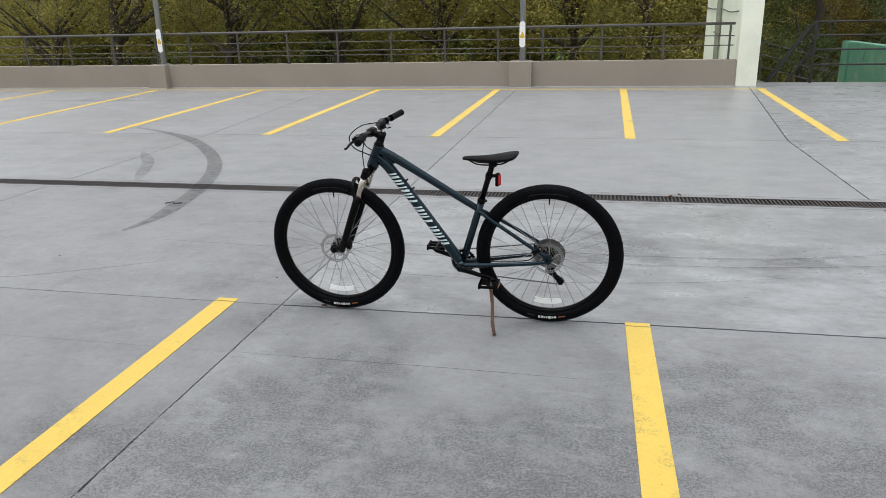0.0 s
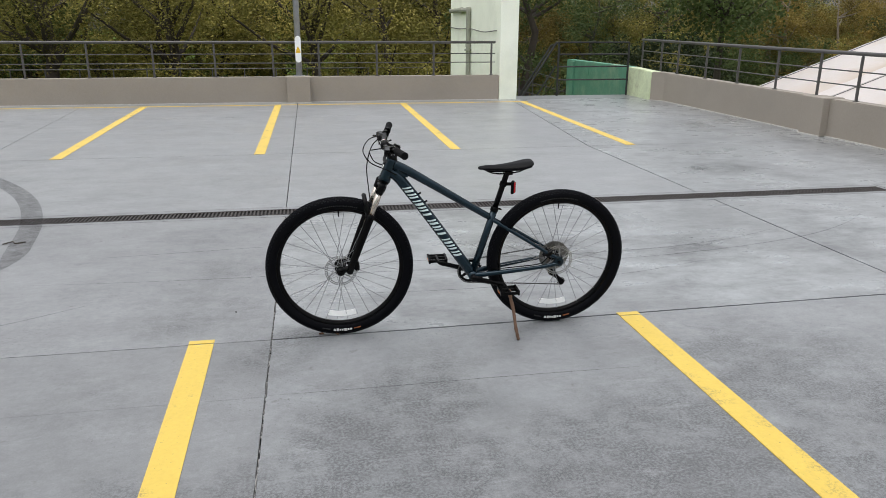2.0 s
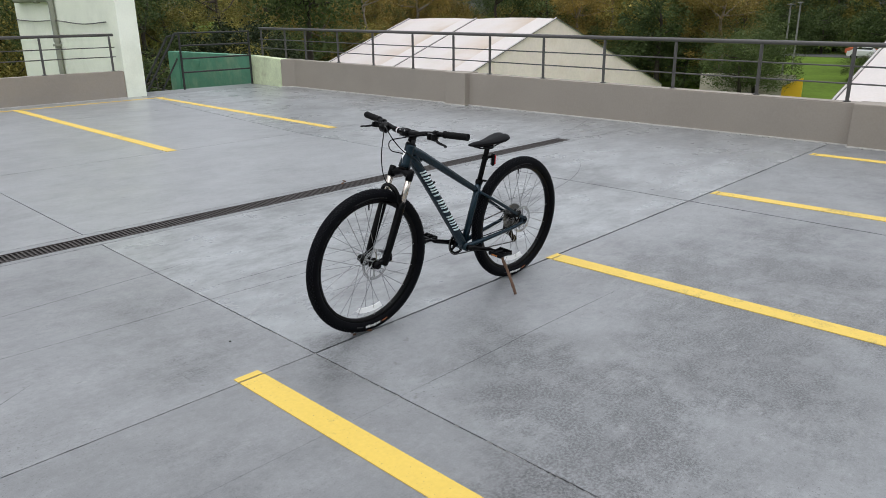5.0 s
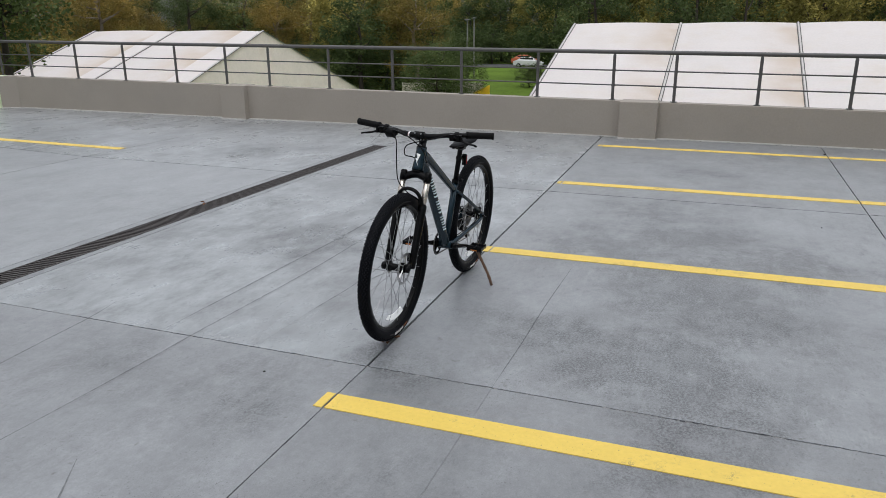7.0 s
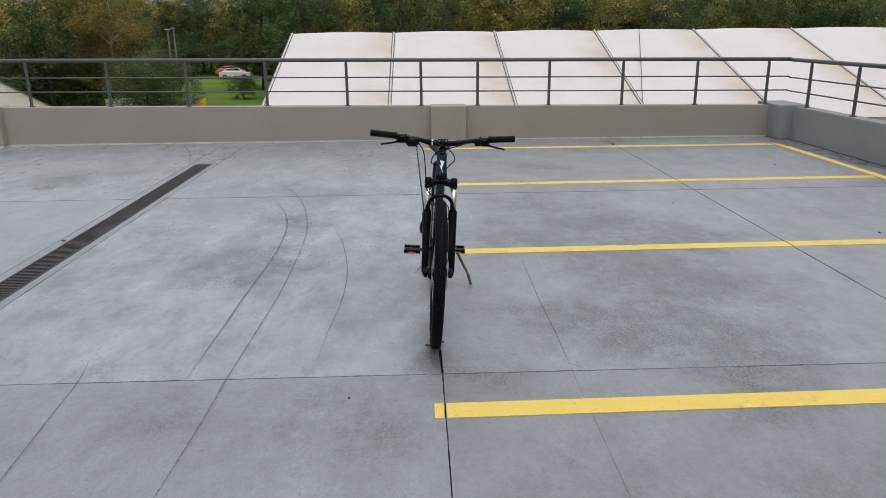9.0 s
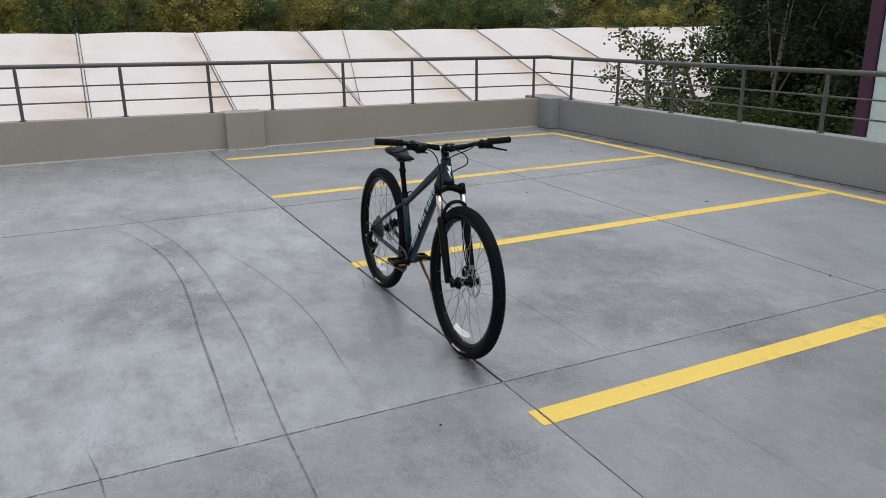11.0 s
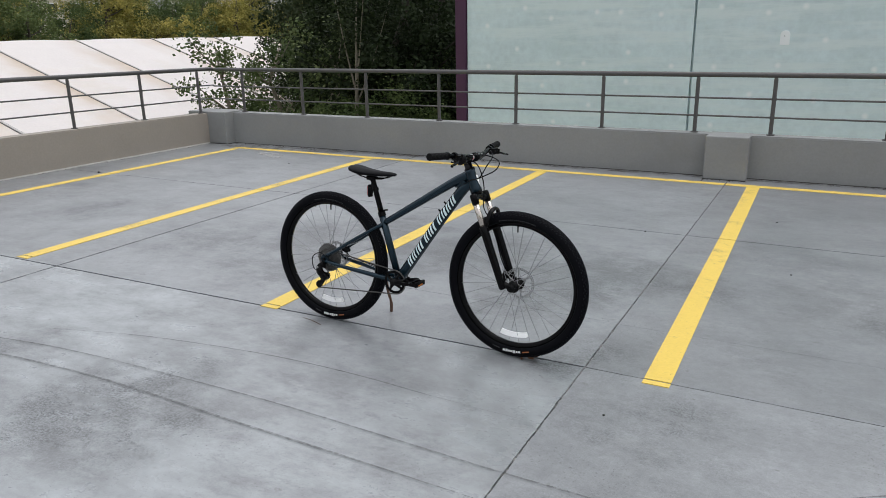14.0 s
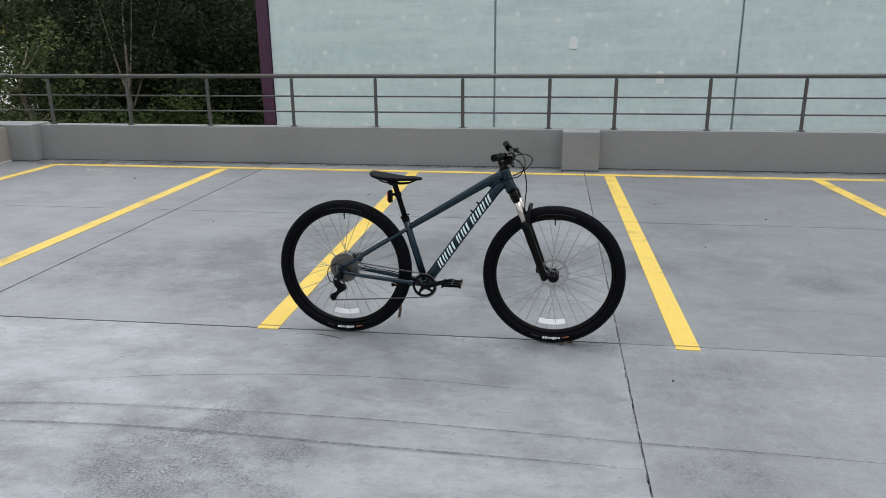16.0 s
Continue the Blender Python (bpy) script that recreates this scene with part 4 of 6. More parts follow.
rope = tagged(link("rope", sweep(bmesh.new(), [(45.0 - 13.0 * f, -14.15 + 3.35 * f, 1.56 - 13.0 * f * math.tan(radians(18.0)) + 0.16 * math.sin(math.pi * min(1, f * 1.2))) for f in np.linspace(0, 0.85, 14)], 0.022, 6), M_RAIL), "thin dark rope lying down the marquee roof", "rope")


# ---- the bicycle ----
M_FRAME = material("teal_frame_paint", (0.008, 0.0232, 0.0358), 0.27, 0.4, vary=0.12, scale=12, fine=300, bump=0.03)
M_BLACK = material("satin_black_alloy", (0.0022, 0.0022, 0.0026), 0.22, spec=0.12, vary=0.1, scale=30, fine=300, bump=0.03)
M_RUBBER = material("tyre_rubber", (0.0033, 0.0036, 0.0052), 0.55, spec=0.07, vary=0.2, scale=20, fine=200, bump=0.25, bump_size=0.001)
M_TREAD = material("tyre_knobs", (0.0055, 0.0062, 0.0088), 0.6, spec=0.12, vary=0.3, scale=40, fine=300, bump=0.2, bump_size=0.001)
M_GRIP = material("grip_rubber", (0.003, 0.003, 0.0034), 0.7, spec=0.14, vary=0.15, scale=40, fine=400, bump=0.4, bump_size=0.001)
M_SADDLE = material("saddle_cover", (0.0026, 0.0029, 0.004), 0.5, spec=0.12, vary=0.1, scale=30, fine=400, bump=0.2, bump_size=0.001)
M_STANCHION = material("polished_stanchion", (0.62, 0.56, 0.5), 0.22, 0.9, vary=0.04, bump=0)
M_STEEL = material("bright_steel", (0.42, 0.42, 0.42), 0.32, 0.9, vary=0.08, bump=0)
M_CASSETTE = material("worn_cassette_steel", (0.19, 0.187, 0.182), 0.42, 0.8, vary=0.6, scale=60, fine=420, bump=0.3, bump_size=0.001)
M_SPOKE = material("spoke_steel", (0.33, 0.33, 0.34), 0.35, 0.85, vary=0.05, bump=0)
M_CHAIN = material("oiled_chain", (0.1, 0.095, 0.09), 0.4, 0.8, vary=0.2, scale=80, bump=0)
M_DECAL = material("pale_mint_decal", (0.74, 0.84, 0.86), 0.45, vary=0.04, bump=0)
M_REFLECT = material("white_reflector", (0.93, 0.93, 0.93), 0.4, vary=0.02, bump=0)
M_ORANGE = material("orange_reflector", (0.5, 0.15, 0.012), 0.3, vary=0.05, bump=0)
M_REDLENS = material("red_lens", (0.5, 0.015, 0.02), 0.25, vary=0.05, bump=0)
M_TYREWHITE = material("white_tyre_print", (0.7, 0.7, 0.7), 0.6, vary=0.05, bump=0)
M_TYREGREY = material("grey_tyre_print", (0.016, 0.016, 0.018), 0.6, vary=0.05, bump=0)
M_TYREORANGE = material("orange_tyre_print", (0.32, 0.1, 0.03), 0.6, vary=0.05, bump=0)
M_TWIG = material("dry_twig", (0.15, 0.085, 0.055), 0.85, vary=0.3, scale=25, fine=150, bump=0.6)
M_DRYLEAF = material("dry_leaf", (0.16, 0.08, 0.045), 0.8, vary=0.3, scale=40, bump=0.2)

REAR, FRONT, BB = Vector((1.483, 0, 0.371)), Vector((0.353, 0, 0.371)), Vector((1.035, 0, 0.297))
HEAD_TOP, HEAD_LOW, COLLAR = Vector((0.622, 0, 0.925)), Vector((0.581, 0, 0.818)), Vector((1.143, 0, 0.648))
bike = thing("bicycle", "dark teal hardtail mountain bike leaning on a stick under its pedal", "bicycle", at=(0.9, 0.0, 0))


def lathe(bm, centre, profile, seg=72, a0=0.0, a1=2 * math.pi):
    """Turns a closed profile of (radius, y) about the wheel's axle."""
    full = abs(a1 - a0 - 2 * math.pi) < 1e-6
    n = seg if full else seg + 1
    rings = []
    for i in range(n):
        a = a0 + (a1 - a0) * i / seg
        rings.append([bm.verts.new((centre.x + r * math.cos(a), centre.y + y, centre.z + r * math.sin(a))) for r, y in profile])
    m = len(profile)
    for i in range(seg):
        p, q = rings[i], rings[(i + 1) % n]
        for k in range(m):
            bm.faces.new((p[k], p[(k + 1) % m], q[(k + 1) % m], q[k]))
    bmesh.ops.recalc_face_normals(bm, faces=bm.faces)
    return bm


def arc_strip(centre, r0, r1, y, a0, a1, thick=0.0012, seg=8):
    s = 1 if y > 0 else -1
    return lathe(bmesh.new(), centre, [(r0, y), (r1, y), (r1, y + s * thick), (r0, y + s * thick)], seg, a0, a1)


def tyre_y(r):
    """Half width of the tyre's side at a radius."""
    f = (r - 0.34) / 0.0285
    return 0.0275 * math.sqrt(max(0.0, 1 - f * f))


def reflector_plate(c):
    """A closed arched plate clipped between the spokes, with a rounded edge."""
    bm = bmesh.new()
    n = 12
    prof = ((0.244, -0.002), (0.2455, -0.0035), (0.2665, -0.0135), (0.268, -0.012), (0.268, 0.012), (0.2665, 0.0135), (0.2455, 0.0035), (0.244, 0.002))
    rings = [[bm.verts.new((c.x + r * math.cos(a), y, c.z + r * math.sin(a))) for r, y in prof] for a in np.linspace(radians(-106), radians(-74), n)]
    for p, q in zip(rings, rings[1:]):
        for k in range(len(prof)):
            bm.faces.new((p[k], p[(k + 1) % len(prof)], q[(k + 1) % len(prof)], q[k]))
    bm.faces.new(rings[0][::-1]), bm.faces.new(rings[-1])
    bmesh.ops.recalc_face_normals(bm, faces=bm.faces)
    return bm


def wheel(c, rear):
    rim = part("wheel", lathe(bmesh.new(), c, [(0.301, -0.012), (0.299, 0), (0.301, 0.012), (0.312, 0.0155), (0.321, 0.0165), (0.321, -0.0165), (0.312, -0.0155)]), M_BLACK, bike, "black rim wheel with thin steel spokes", smooth=True)
    prof = [(0.34 + 0.0285 * math.cos(t), 0.0275 * math.sin(t)) for t in [math.radians(a) for a in range(-146, 147, 14)]]
    tyre = part("tyre", lathe(bmesh.new(), c, prof, 96), M_RUBBER, rim, "black knobbly rubber tyre", smooth=True)
    bm = bmesh.new()
    rows = ((0, 0.0), (17, 0.5), (-17, 0.5), (34, 0.0), (-34, 0.0), (51, 0.5), (-51, 0.5))
    n = 142
    for i in range(n):
        for deg, ph in rows:
            a = 2 * math.pi * (i + ph) / n
            t = math.radians(deg + (4 if i % 2 else -3))
            vs = []
            for h in (-0.002, 0.0034):
                for da, dt in ((-0.0042, -0.003), (0.0042, -0.003), (0.0042, 0.003), (-0.0042, 0.003)):
                    rr = 0.34 + (0.0285 + h) * math.cos(t + dt / 0.0285 * (0.8 if h > 0 else 1))
                    yy = (0.0275 + h) * math.sin(t + dt / 0.0285 * (0.8 if h > 0 else 1))
                    aa = a + da / 0.368 * (0.8 if h > 0 else 1)
                    vs.append(bm.verts.new((c.x + rr * math.cos(aa), c.y + yy, c.z + rr * math.sin(aa))))
            for q in ((4, 5, 6, 7), (0, 1, 5, 4), (1, 2, 6, 5), (2, 3, 7, 6), (3, 0, 4, 7)):
                bm.faces.new([vs[k] for k in q])
    tagged(part("tread", bm, M_TREAD, rim), kind="stuff")
    # plain bars where the tyre is printed
    for s in (-1, 1):
        for a0, a1, r0, r1, mt, nm in ((-98, -96, 0.333, 0.345, M_TYREWHITE, 0), (-95.4, -93.6, 0.331, 0.345, M_TYREWHITE, 0), (-93, -91.6, 0.333, 0.343, M_TYREWHITE, 0), (-91, -89.5, 0.333, 0.343, M_TYREWHITE, 0), (-88.9, -86.6, 0.331, 0.346, M_TYREWHITE, 0), (-86, -84.4, 0.333, 0.343, M_TYREWHITE, 0), (-83.8, -82, 0.333, 0.343, M_TYREWHITE, 0), (-80, -74, 0.335, 0.341, M_TYREORANGE, 0), (-108, -101, 0.335, 0.341, M_TYREGREY, 0)):
            m0, m1 = (a0, a1) if s < 0 else (-180 - a1, -180 - a0)
            yy = s * (tyre_y((r0 + r1) / 2) + 0.0004)
            part("print_bar", arc_strip(c, r0, r1, yy, radians(m0), radians(m1), seg=2), mt, tyre)
        for k in range(20):
            a = 74 + k * 1.75
            part("print_bar", arc_strip(c, 0.329, 0.334, s * (tyre_y(0.3315) + 0.0004), radians(a), radians(a + (1.2, 0.8, 1.3)[k % 3]), seg=2), M_TYREGREY, tyre)
    # spoke reflector, valve
    part("spoke_reflector", reflector_plate(c), M_REFLECT, rim, "white arched spoke reflector")
    part("valve", tube((c.x, 0, c.z + 0.3), (c.x, 0, c.z + 0.268), 0.0045, 8, 0.003), M_BLACK, rim)
    # hub, spokes
    bm = bmesh.new()
    sweep(bm, [(c.x, -0.05, c.z), (c.x, -0.036, c.z), (c.x, -0.03, c.z), (c.x, -0.024, c.z), (c.x, 0.024, c.z), (c.x, 0.03, c.z), (c.x, 0.036, c.z), (c.x, 0.05, c.z)], [0.022, 0.03, 0.03, 0.018, 0.018, 0.03, 0.03, 0.02], 20)
    part("hub", bm, M_BLACK, rim, smooth=True)
    for i in range(32):
        s = 1 if i % 2 else -1
        a = 2 * math.pi * (i + 0.5) / 32
        b = a + (1 if (i // 2) % 2 else -1) * radians(62)
        p = Vector((c.x + 0.027 * math.cos(b), s * 0.033, c.z + 0.027 * math.sin(b)))
        q = Vector((c.x + 0.3 * math.cos(a), s * 0.004, c.z + 0.3 * math.sin(a)))
        part("spoke", tube(p, q, 0.00135, 5), M_SPOKE, rim)
    # brake disc with holes cut as slots between arms
    y = -0.046
    disc = bmesh.new()
    for r0, r1 in ((0.066, 0.0695), (0.0775, 0.08)):
        lathe(disc, c + Vector((0, y, 0)), [(r0, -0.001), (r1, -0.001), (r1, 0.001), (r0, 0.001)], 48)
    for k in range(40):
        a = 2 * math.pi * k / 40
        lathe(disc, c + Vector((0, y, 0)), [(0.069, -0.001), (0.078, -0.001), (0.078, 0.001), (0.069, 0.001)], 1, a, a + radians(3.6))
    for k in range(6):
        a = 2 * math.pi * k / 6
        sweep(disc, [c + Vector((0.02 * math.cos(a), y, 0.02 * math.sin(a))), c + Vector((0.067 * math.cos(a + 0.45), y, 0.067 * math.sin(a + 0.45)))], 0.0035, 5)
    lathe(disc, c + Vector((0, y, 0)), [(0.012, -0.002), (0.024, -0.002), (0.024, 0.002), (0.012, 0.002)], 24)
    part("brake_disc", disc, M_STEEL, rim, "drilled steel brake disc")
    if rear:
        cas = bmesh.new()
        for k in range(10):
            r, yy = 0.079 - 0.0062 * k, 0.024 + 0.0036 * k
            inner = max(0.016, r - 0.0105)
            lathe(cas, c + Vector((0, yy, 0)), [(inner, -0.0009), (r, -0.0009), (r, 0.0009), (inner, 0.0009)], 46)
            teeth = int(r * 500)
            for t in range(teeth):
                a = 2 * math.pi * t / teeth
                lathe(cas, c + Vector((0, yy, 0)), [(r - 0.001, -0.0008), (r + 0.0025, -0.0008), (r + 0.0025, 0.0008), (r - 0.001, 0.0008)], 1, a, a + radians(180 / teeth))
        for k in range(6):
            a = 2 * math.pi * k / 6
            sweep(cas, [c + Vector((0.02 * math.cos(a), 0.03, 0.02 * math.sin(a))), c + Vector((0.07 * math.cos(a + 0.5), 0.026, 0.07 * math.sin(a + 0.5)))], 0.004, 5)
        part("cassette", cas, M_CASSETTE, rim, "steel cassette of stacked sprockets")
    return rim


wheel(FRONT, False)
wheel(REAR, True)

# frame tubes
DOWN = smooth_path([(0.603, 0, 0.866), (0.655, 0, 0.825), (0.712, 0, 0.752), (0.8, 0, 0.632), (0.93, 0, 0.449), (1.03, 0, 0.308)], 8)
frame_mesh = sweep(bmesh.new(), [HEAD_TOP, HEAD_TOP.lerp(HEAD_LOW, 0.12), HEAD_TOP.lerp(HEAD_LOW, 0.5), HEAD_TOP.lerp(HEAD_LOW, 0.85), HEAD_LOW], [0.027, 0.0255, 0.026, 0.03, 0.031], 20)
fr = part("frame", frame_mesh, M_FRAME, bike, "dark teal painted aluminium frame", smooth=True)
part("down_tube", sweep(bmesh.new(), DOWN, [0.023 + 0.004 * min(1, i / 10) for i in range(len(DOWN))], 20, 1.0, side=(0, 1, 0)), M_FRAME, fr, smooth=True)
TOP = smooth_path([(0.63, 0, 0.897), (0.7, 0, 0.862), (0.82, 0, 0.79), (0.98, 0, 0.692), (1.122, 0, 0.606)], 6)
part("top_tube", sweep(bmesh.new(), TOP, [0.0245 - 0.008 * i / (len(TOP) - 1) for i in range(len(TOP))], 18), M_FRAME, fr, smooth=True)
part("seat_tube", sweep(bmesh.new(), [BB, BB.lerp(COLLAR, 0.6), COLLAR], [0.019, 0.0185, 0.018], 18), M_FRAME, fr, smooth=True)
part("bottom_bracket_shell", tube(BB + Vector((0, -0.037, 0)), BB + Vector((0, 0.037, 0)), 0.024, 24), M_FRAME, fr, smooth=True)
part("head_gusset", sweep(bmesh.new(), smooth_path([(0.645, 0, 0.87), (0.672, 0, 0.845), (0.7, 0, 0.835)], 4), [0.02, 0.019, 0.018, 0.017, 0.014, 0.012, 0.01, 0.008, 0.006], 12), M_FRAME, fr, smooth=True)
for s in (-1, 1):
    part("seat_stay", sweep(bmesh.new(), smooth_path([(1.13, s * 0.016, 0.598), (1.2, s * 0.034, 0.556), (1.3, s * 0.05, 0.495), (1.42, s * 0.062, 0.42), (1.478, s * 0.066, 0.388)], 5), 0.0095, 12), M_FRAME, fr, smooth=True)
    part("chain_stay", sweep(bmesh.new(), smooth_path([(1.045, s * 0.026, 0.3), (1.12, s * 0.038, 0.31), (1.28, s * 0.055, 0.33), (1.4, s * 0.064, 0.345), (1.478, s * 0.067, 0.36)], 5), [0.016 - 0.0055 * min(1, i / 12) for i in range(21)], 12, 1.0), M_FRAME, fr, smooth=True)
    d = bmesh.new()
    sweep(d, [(1.483, s * 0.06, 0.371), (1.483, s * 0.072, 0.371)], 0.024, 16)
    box(d, 1.462, 1.496, min(s * 0.062, s * 0.07), max(s * 0.062, s * 0.07), 0.352, 0.395, 0.003)
    part("dropout", d, M_FRAME, fr)
part("stay_bridge", tube((1.215, -0.03, 0.548), (1.215, 0.03, 0.548), 0.008, 10), M_FRAME, fr)
part("hanger", boxed(1.478, 1.496, 0.066, 0.074, 0.318, 0.36, 0.003), M_BLACK, fr)
for f in (0.45, 0.53):
    p = DOWN[int(f * len(DOWN))]
    part("bottle_boss", tube(p + Vector((0.018, 0, 0.013)), p + Vector((0.033, 0, 0.024)), 0.005, 8), M_BLACK, fr)

# slanted pale blocks along the down tube, and a pale flash on the head tube
seglen = [0.0]
for a, b in zip(DOWN, DOWN[1:]):
    seglen.append(seglen[-1] + (b - a).length)


def on_tube(s, ang, side):
    """A point on the down tube's surface: s metres along it, ang radians up from its side."""
    i = max(k for k in range(len(DOWN) - 1) if seglen[k] <= s + 1e-9)
    f = (s - seglen[i]) / (seglen[i + 1] - seglen[i])
    c = DOWN[i].lerp(DOWN[i + 1], f)
    d = (DOWN[i + 1] - DOWN[i]).normalized()
    up = Vector((-d.z, 0, d.x)) if d.x > 0 else Vector((d.z, 0, -d.x))
    if up.z < 0:
        up = -up
    r = 0.023 + 0.004 * min(1, (i + f) / 10) + 0.0011
    return c + Vector((0, side, 0)) * (r * math.cos(ang)) + up * (r * math.sin(ang))


LET0, LET1 = 0.115, 0.585
for side in (-1, 1):
    step = (LET1 - LET0) / 11
    for k in range(11):
        # plain slanted bars of uneven width, leaning the way the row runs
        w = (0.3, 0.22, 0.34, 0.24, 0.0, 0.3, 0.2, 0.0, 0.32, 0.24, 0.3)[k]
        strokes = [(0.06, 0.36 - 0.3 * w, -1.0, 1.0)] + ([(0.48, 0.48 + w, -1.0, 1.0)] if w else [])
        bm = bmesh.new()
        for u0, u1, v0, v1 in strokes:
            flow = 1.0 if side < 0 else -1.0
            g = [[bm.verts.new(on_tube(LET0 + step * (k + (u if side < 0 else 1 - u)) + flow * 0.0105 * v, v * 0.72, side)) for u in (u0, u1)] for v in np.linspace(v0, v1, 5)]
            for a, b in zip(g, g[1:]):
                bm.faces.new((a[0], a[1], b[1], b[0]) if side < 0 else (a[1], a[0], b[0], b[1]))
        part("decal_block", bm, M_DECAL, fr)
flash = bmesh.new()
for pts in (((-0.012, 0.028), (0.01, 0.034), (0.002, 0.006), (-0.004, 0.004)), ((-0.006, 0.008), (0.012, 0.01), (-0.008, -0.03), (0.0, -0.004))):
    vs = []
    for u, v in pts:
        u, v = u * 1.05, v * 1.1
        c = HEAD_TOP.lerp(HEAD_LOW, 0.5 - v / 0.115)
        vs.append(flash.verts.new(c + Vector((-0.0315 + 9 * u * u, u, 0.0))))
    flash.faces.new(vs)
part("decal_flash", flash, M_REFLECT, fr)

# seat collar, seatpost, saddle, rear light
part("seat_collar", sweep(bmesh.new(), [COLLAR + Vector((-0.003, 0, -0.008)), COLLAR + Vector((0.003, 0, 0.012))], 0.021, 18), M_BLACK, bike)
part("collar_lever", sweep(bmesh.new(), smooth_path([(1.165, 0.0, 0.652), (1.172, -0.02, 0.652), (1.162, -0.034, 0.66), (1.13, -0.036, 0.668)], 4), 0.0045, 8), M_BLACK, bike, smooth=True)
POST_TOP = Vector((1.203, 0, 0.845))
part("seatpost", sweep(bmesh.new(), [COLLAR, COLLAR.lerp(POST_TOP, 0.9), POST_TOP], [0.0145, 0.0145, 0.017], 16), M_BLACK, bike, smooth=True)
sad = bmesh.new()
prof = ((1.052, 0.008, 0.868, 0.006), (1.058, 0.017, 0.870, 0.012), (1.09, 0.022, 0.872, 0.018), (1.14, 0.029, 0.872, 0.022), (1.19, 0.042, 0.875, 0.026), (1.24, 0.058, 0.881, 0.03), (1.28, 0.068, 0.888, 0.03), (1.31, 0.066, 0.894, 0.026), (1.324, 0.05, 0.897, 0.016), (1.33, 0.02, 0.897, 0.006))
rings = []
for x, w, z, h in prof:
    ring = []
    for k in range(16):
        a = 2 * math.pi * k / 16
        yy, zz = math.cos(a), math.sin(a)
        zz = zz * (0.42 if zz > 0 else 0.9)
        dip = -0.006 * math.exp(-(yy / 0.25) ** 2) if (zz > 0 and x > 1.1) else 0
        ring.append(sad.verts.new((x, w * yy, z + h * zz - 0.35 * h * yy * yy + dip)))
    rings.append(ring)
for p, q in zip(rings, rings[1:]):
    for k in range(16):
        sad.faces.new((p[k], p[(k + 1) % 16], q[(k + 1) % 16], q[k]))
sad.faces.new(rings[0][::-1]), sad.faces.new(rings[-1])
saddle = part("saddle", sad, M_SADDLE, bike, "slim black padded saddle", smooth=True)
for s in (-1, 1):
    part("saddle_rail", sweep(bmesh.new(), smooth_path([(1.085, s * 0.008, 0.858), (1.13, s * 0.02, 0.842), (1.2, s * 0.022, 0.84), (1.26, s * 0.024, 0.85), (1.295, s * 0.035, 0.872)], 5), 0.0038, 8), M_BLACK, saddle, smooth=True)
part("saddle_clamp", boxed(1.185, 1.225, -0.026, 0.026, 0.83, 0.852, 0.005), M_BLACK, saddle)
TURN = Matrix.Translation((1.19, 0, 0)) @ Matrix.Rotation(radians(-24), 4, "Z") @ Matrix.Translation((-1.19, 0, 0))


def turned_box(*a):
    bm = boxed(*a)
    bmesh.ops.transform(bm, matrix=TURN, verts=bm.verts)
    return bm


light = part("rear_light", turned_box(1.224, 1.241, -0.014, 0.014, 0.732, 0.8, 0.006), M_BLACK, bike, "small red rear light strapped to the seatpost")
part("lens", turned_box(1.2395, 1.2475, -0.011, 0.011, 0.739, 0.793, 0.0035), M_REDLENS, light, "red lens")
part("light_bracket", boxed(1.17, 1.226, -0.008, 0.008, 0.772, 0.788, 0.003), M_BLACK, light)
part("light_strap", sweep(bmesh.new(), [COLLAR.lerp(POST_TOP, 0.62), COLLAR.lerp(POST_TOP, 0.72)], 0.0185, 14), M_BLACK, light)

# headset, stem, fork
AX = (HEAD_LOW - HEAD_TOP).normalized()
part("headset", sweep(bmesh.new(), [HEAD_TOP, HEAD_TOP - AX * 0.006, HEAD_TOP - AX * 0.012, HEAD_TOP - AX * 0.028], [0.0265, 0.0265, 0.02, 0.02], 18), M_BLACK, bike, smooth=True)
BAR = Vector((0.588, 0, 0.992))
ST = HEAD_TOP - AX * 0.048
stem_mesh = sweep(bmesh.new(), [HEAD_TOP - AX * 0.026, ST - AX * 0.02], 0.0195, 18)
sweep(stem_mesh, [ST, ST.lerp(BAR, 0.6), BAR], [0.019, 0.0165, 0.017], 14)
sweep(stem_mesh, [BAR + Vector((0, -0.024, 0)), BAR + Vector((0, 0.024, 0))], 0.022, 18)
stem = part("stem", stem_mesh, M_BLACK, bike, "short black handlebar stem", smooth=True)
part("top_cap", tube(ST - AX * 0.02, ST - AX * 0.026, 0.016, 16), M_BLACK, stem)
part("steerer_bolt", tube(ST - AX * 0.0262, ST - AX * 0.0285, 0.005, 10), M_STEEL, stem)
for s in (-1, 1):
    for dz in (-0.015, 0.015):
        part("bolt", tube(BAR + Vector((-0.02, s * 0.016, dz)), BAR + Vector((-0.025, s * 0.016, dz)), 0.0035, 8), M_STEEL, stem)
barpts = smooth_path([(0.642, -0.365, 1.021), (0.62, -0.25, 1.016), (0.597, -0.14, 1.007), (0.588, -0.07, 0.995), (0.588, 0, 0.992), (0.588, 0.07, 0.995), (0.597, 0.14, 1.007), (0.62, 0.25, 1.016), (0.642, 0.365, 1.021)], 5)
bar = part("handlebar", sweep(bmesh.new(), barpts, [0.0115 if abs(p.y) > 0.09 else 0.0145 for p in barpts], 14), M_BLACK, bike, "wide black riser handlebar", smooth=True)
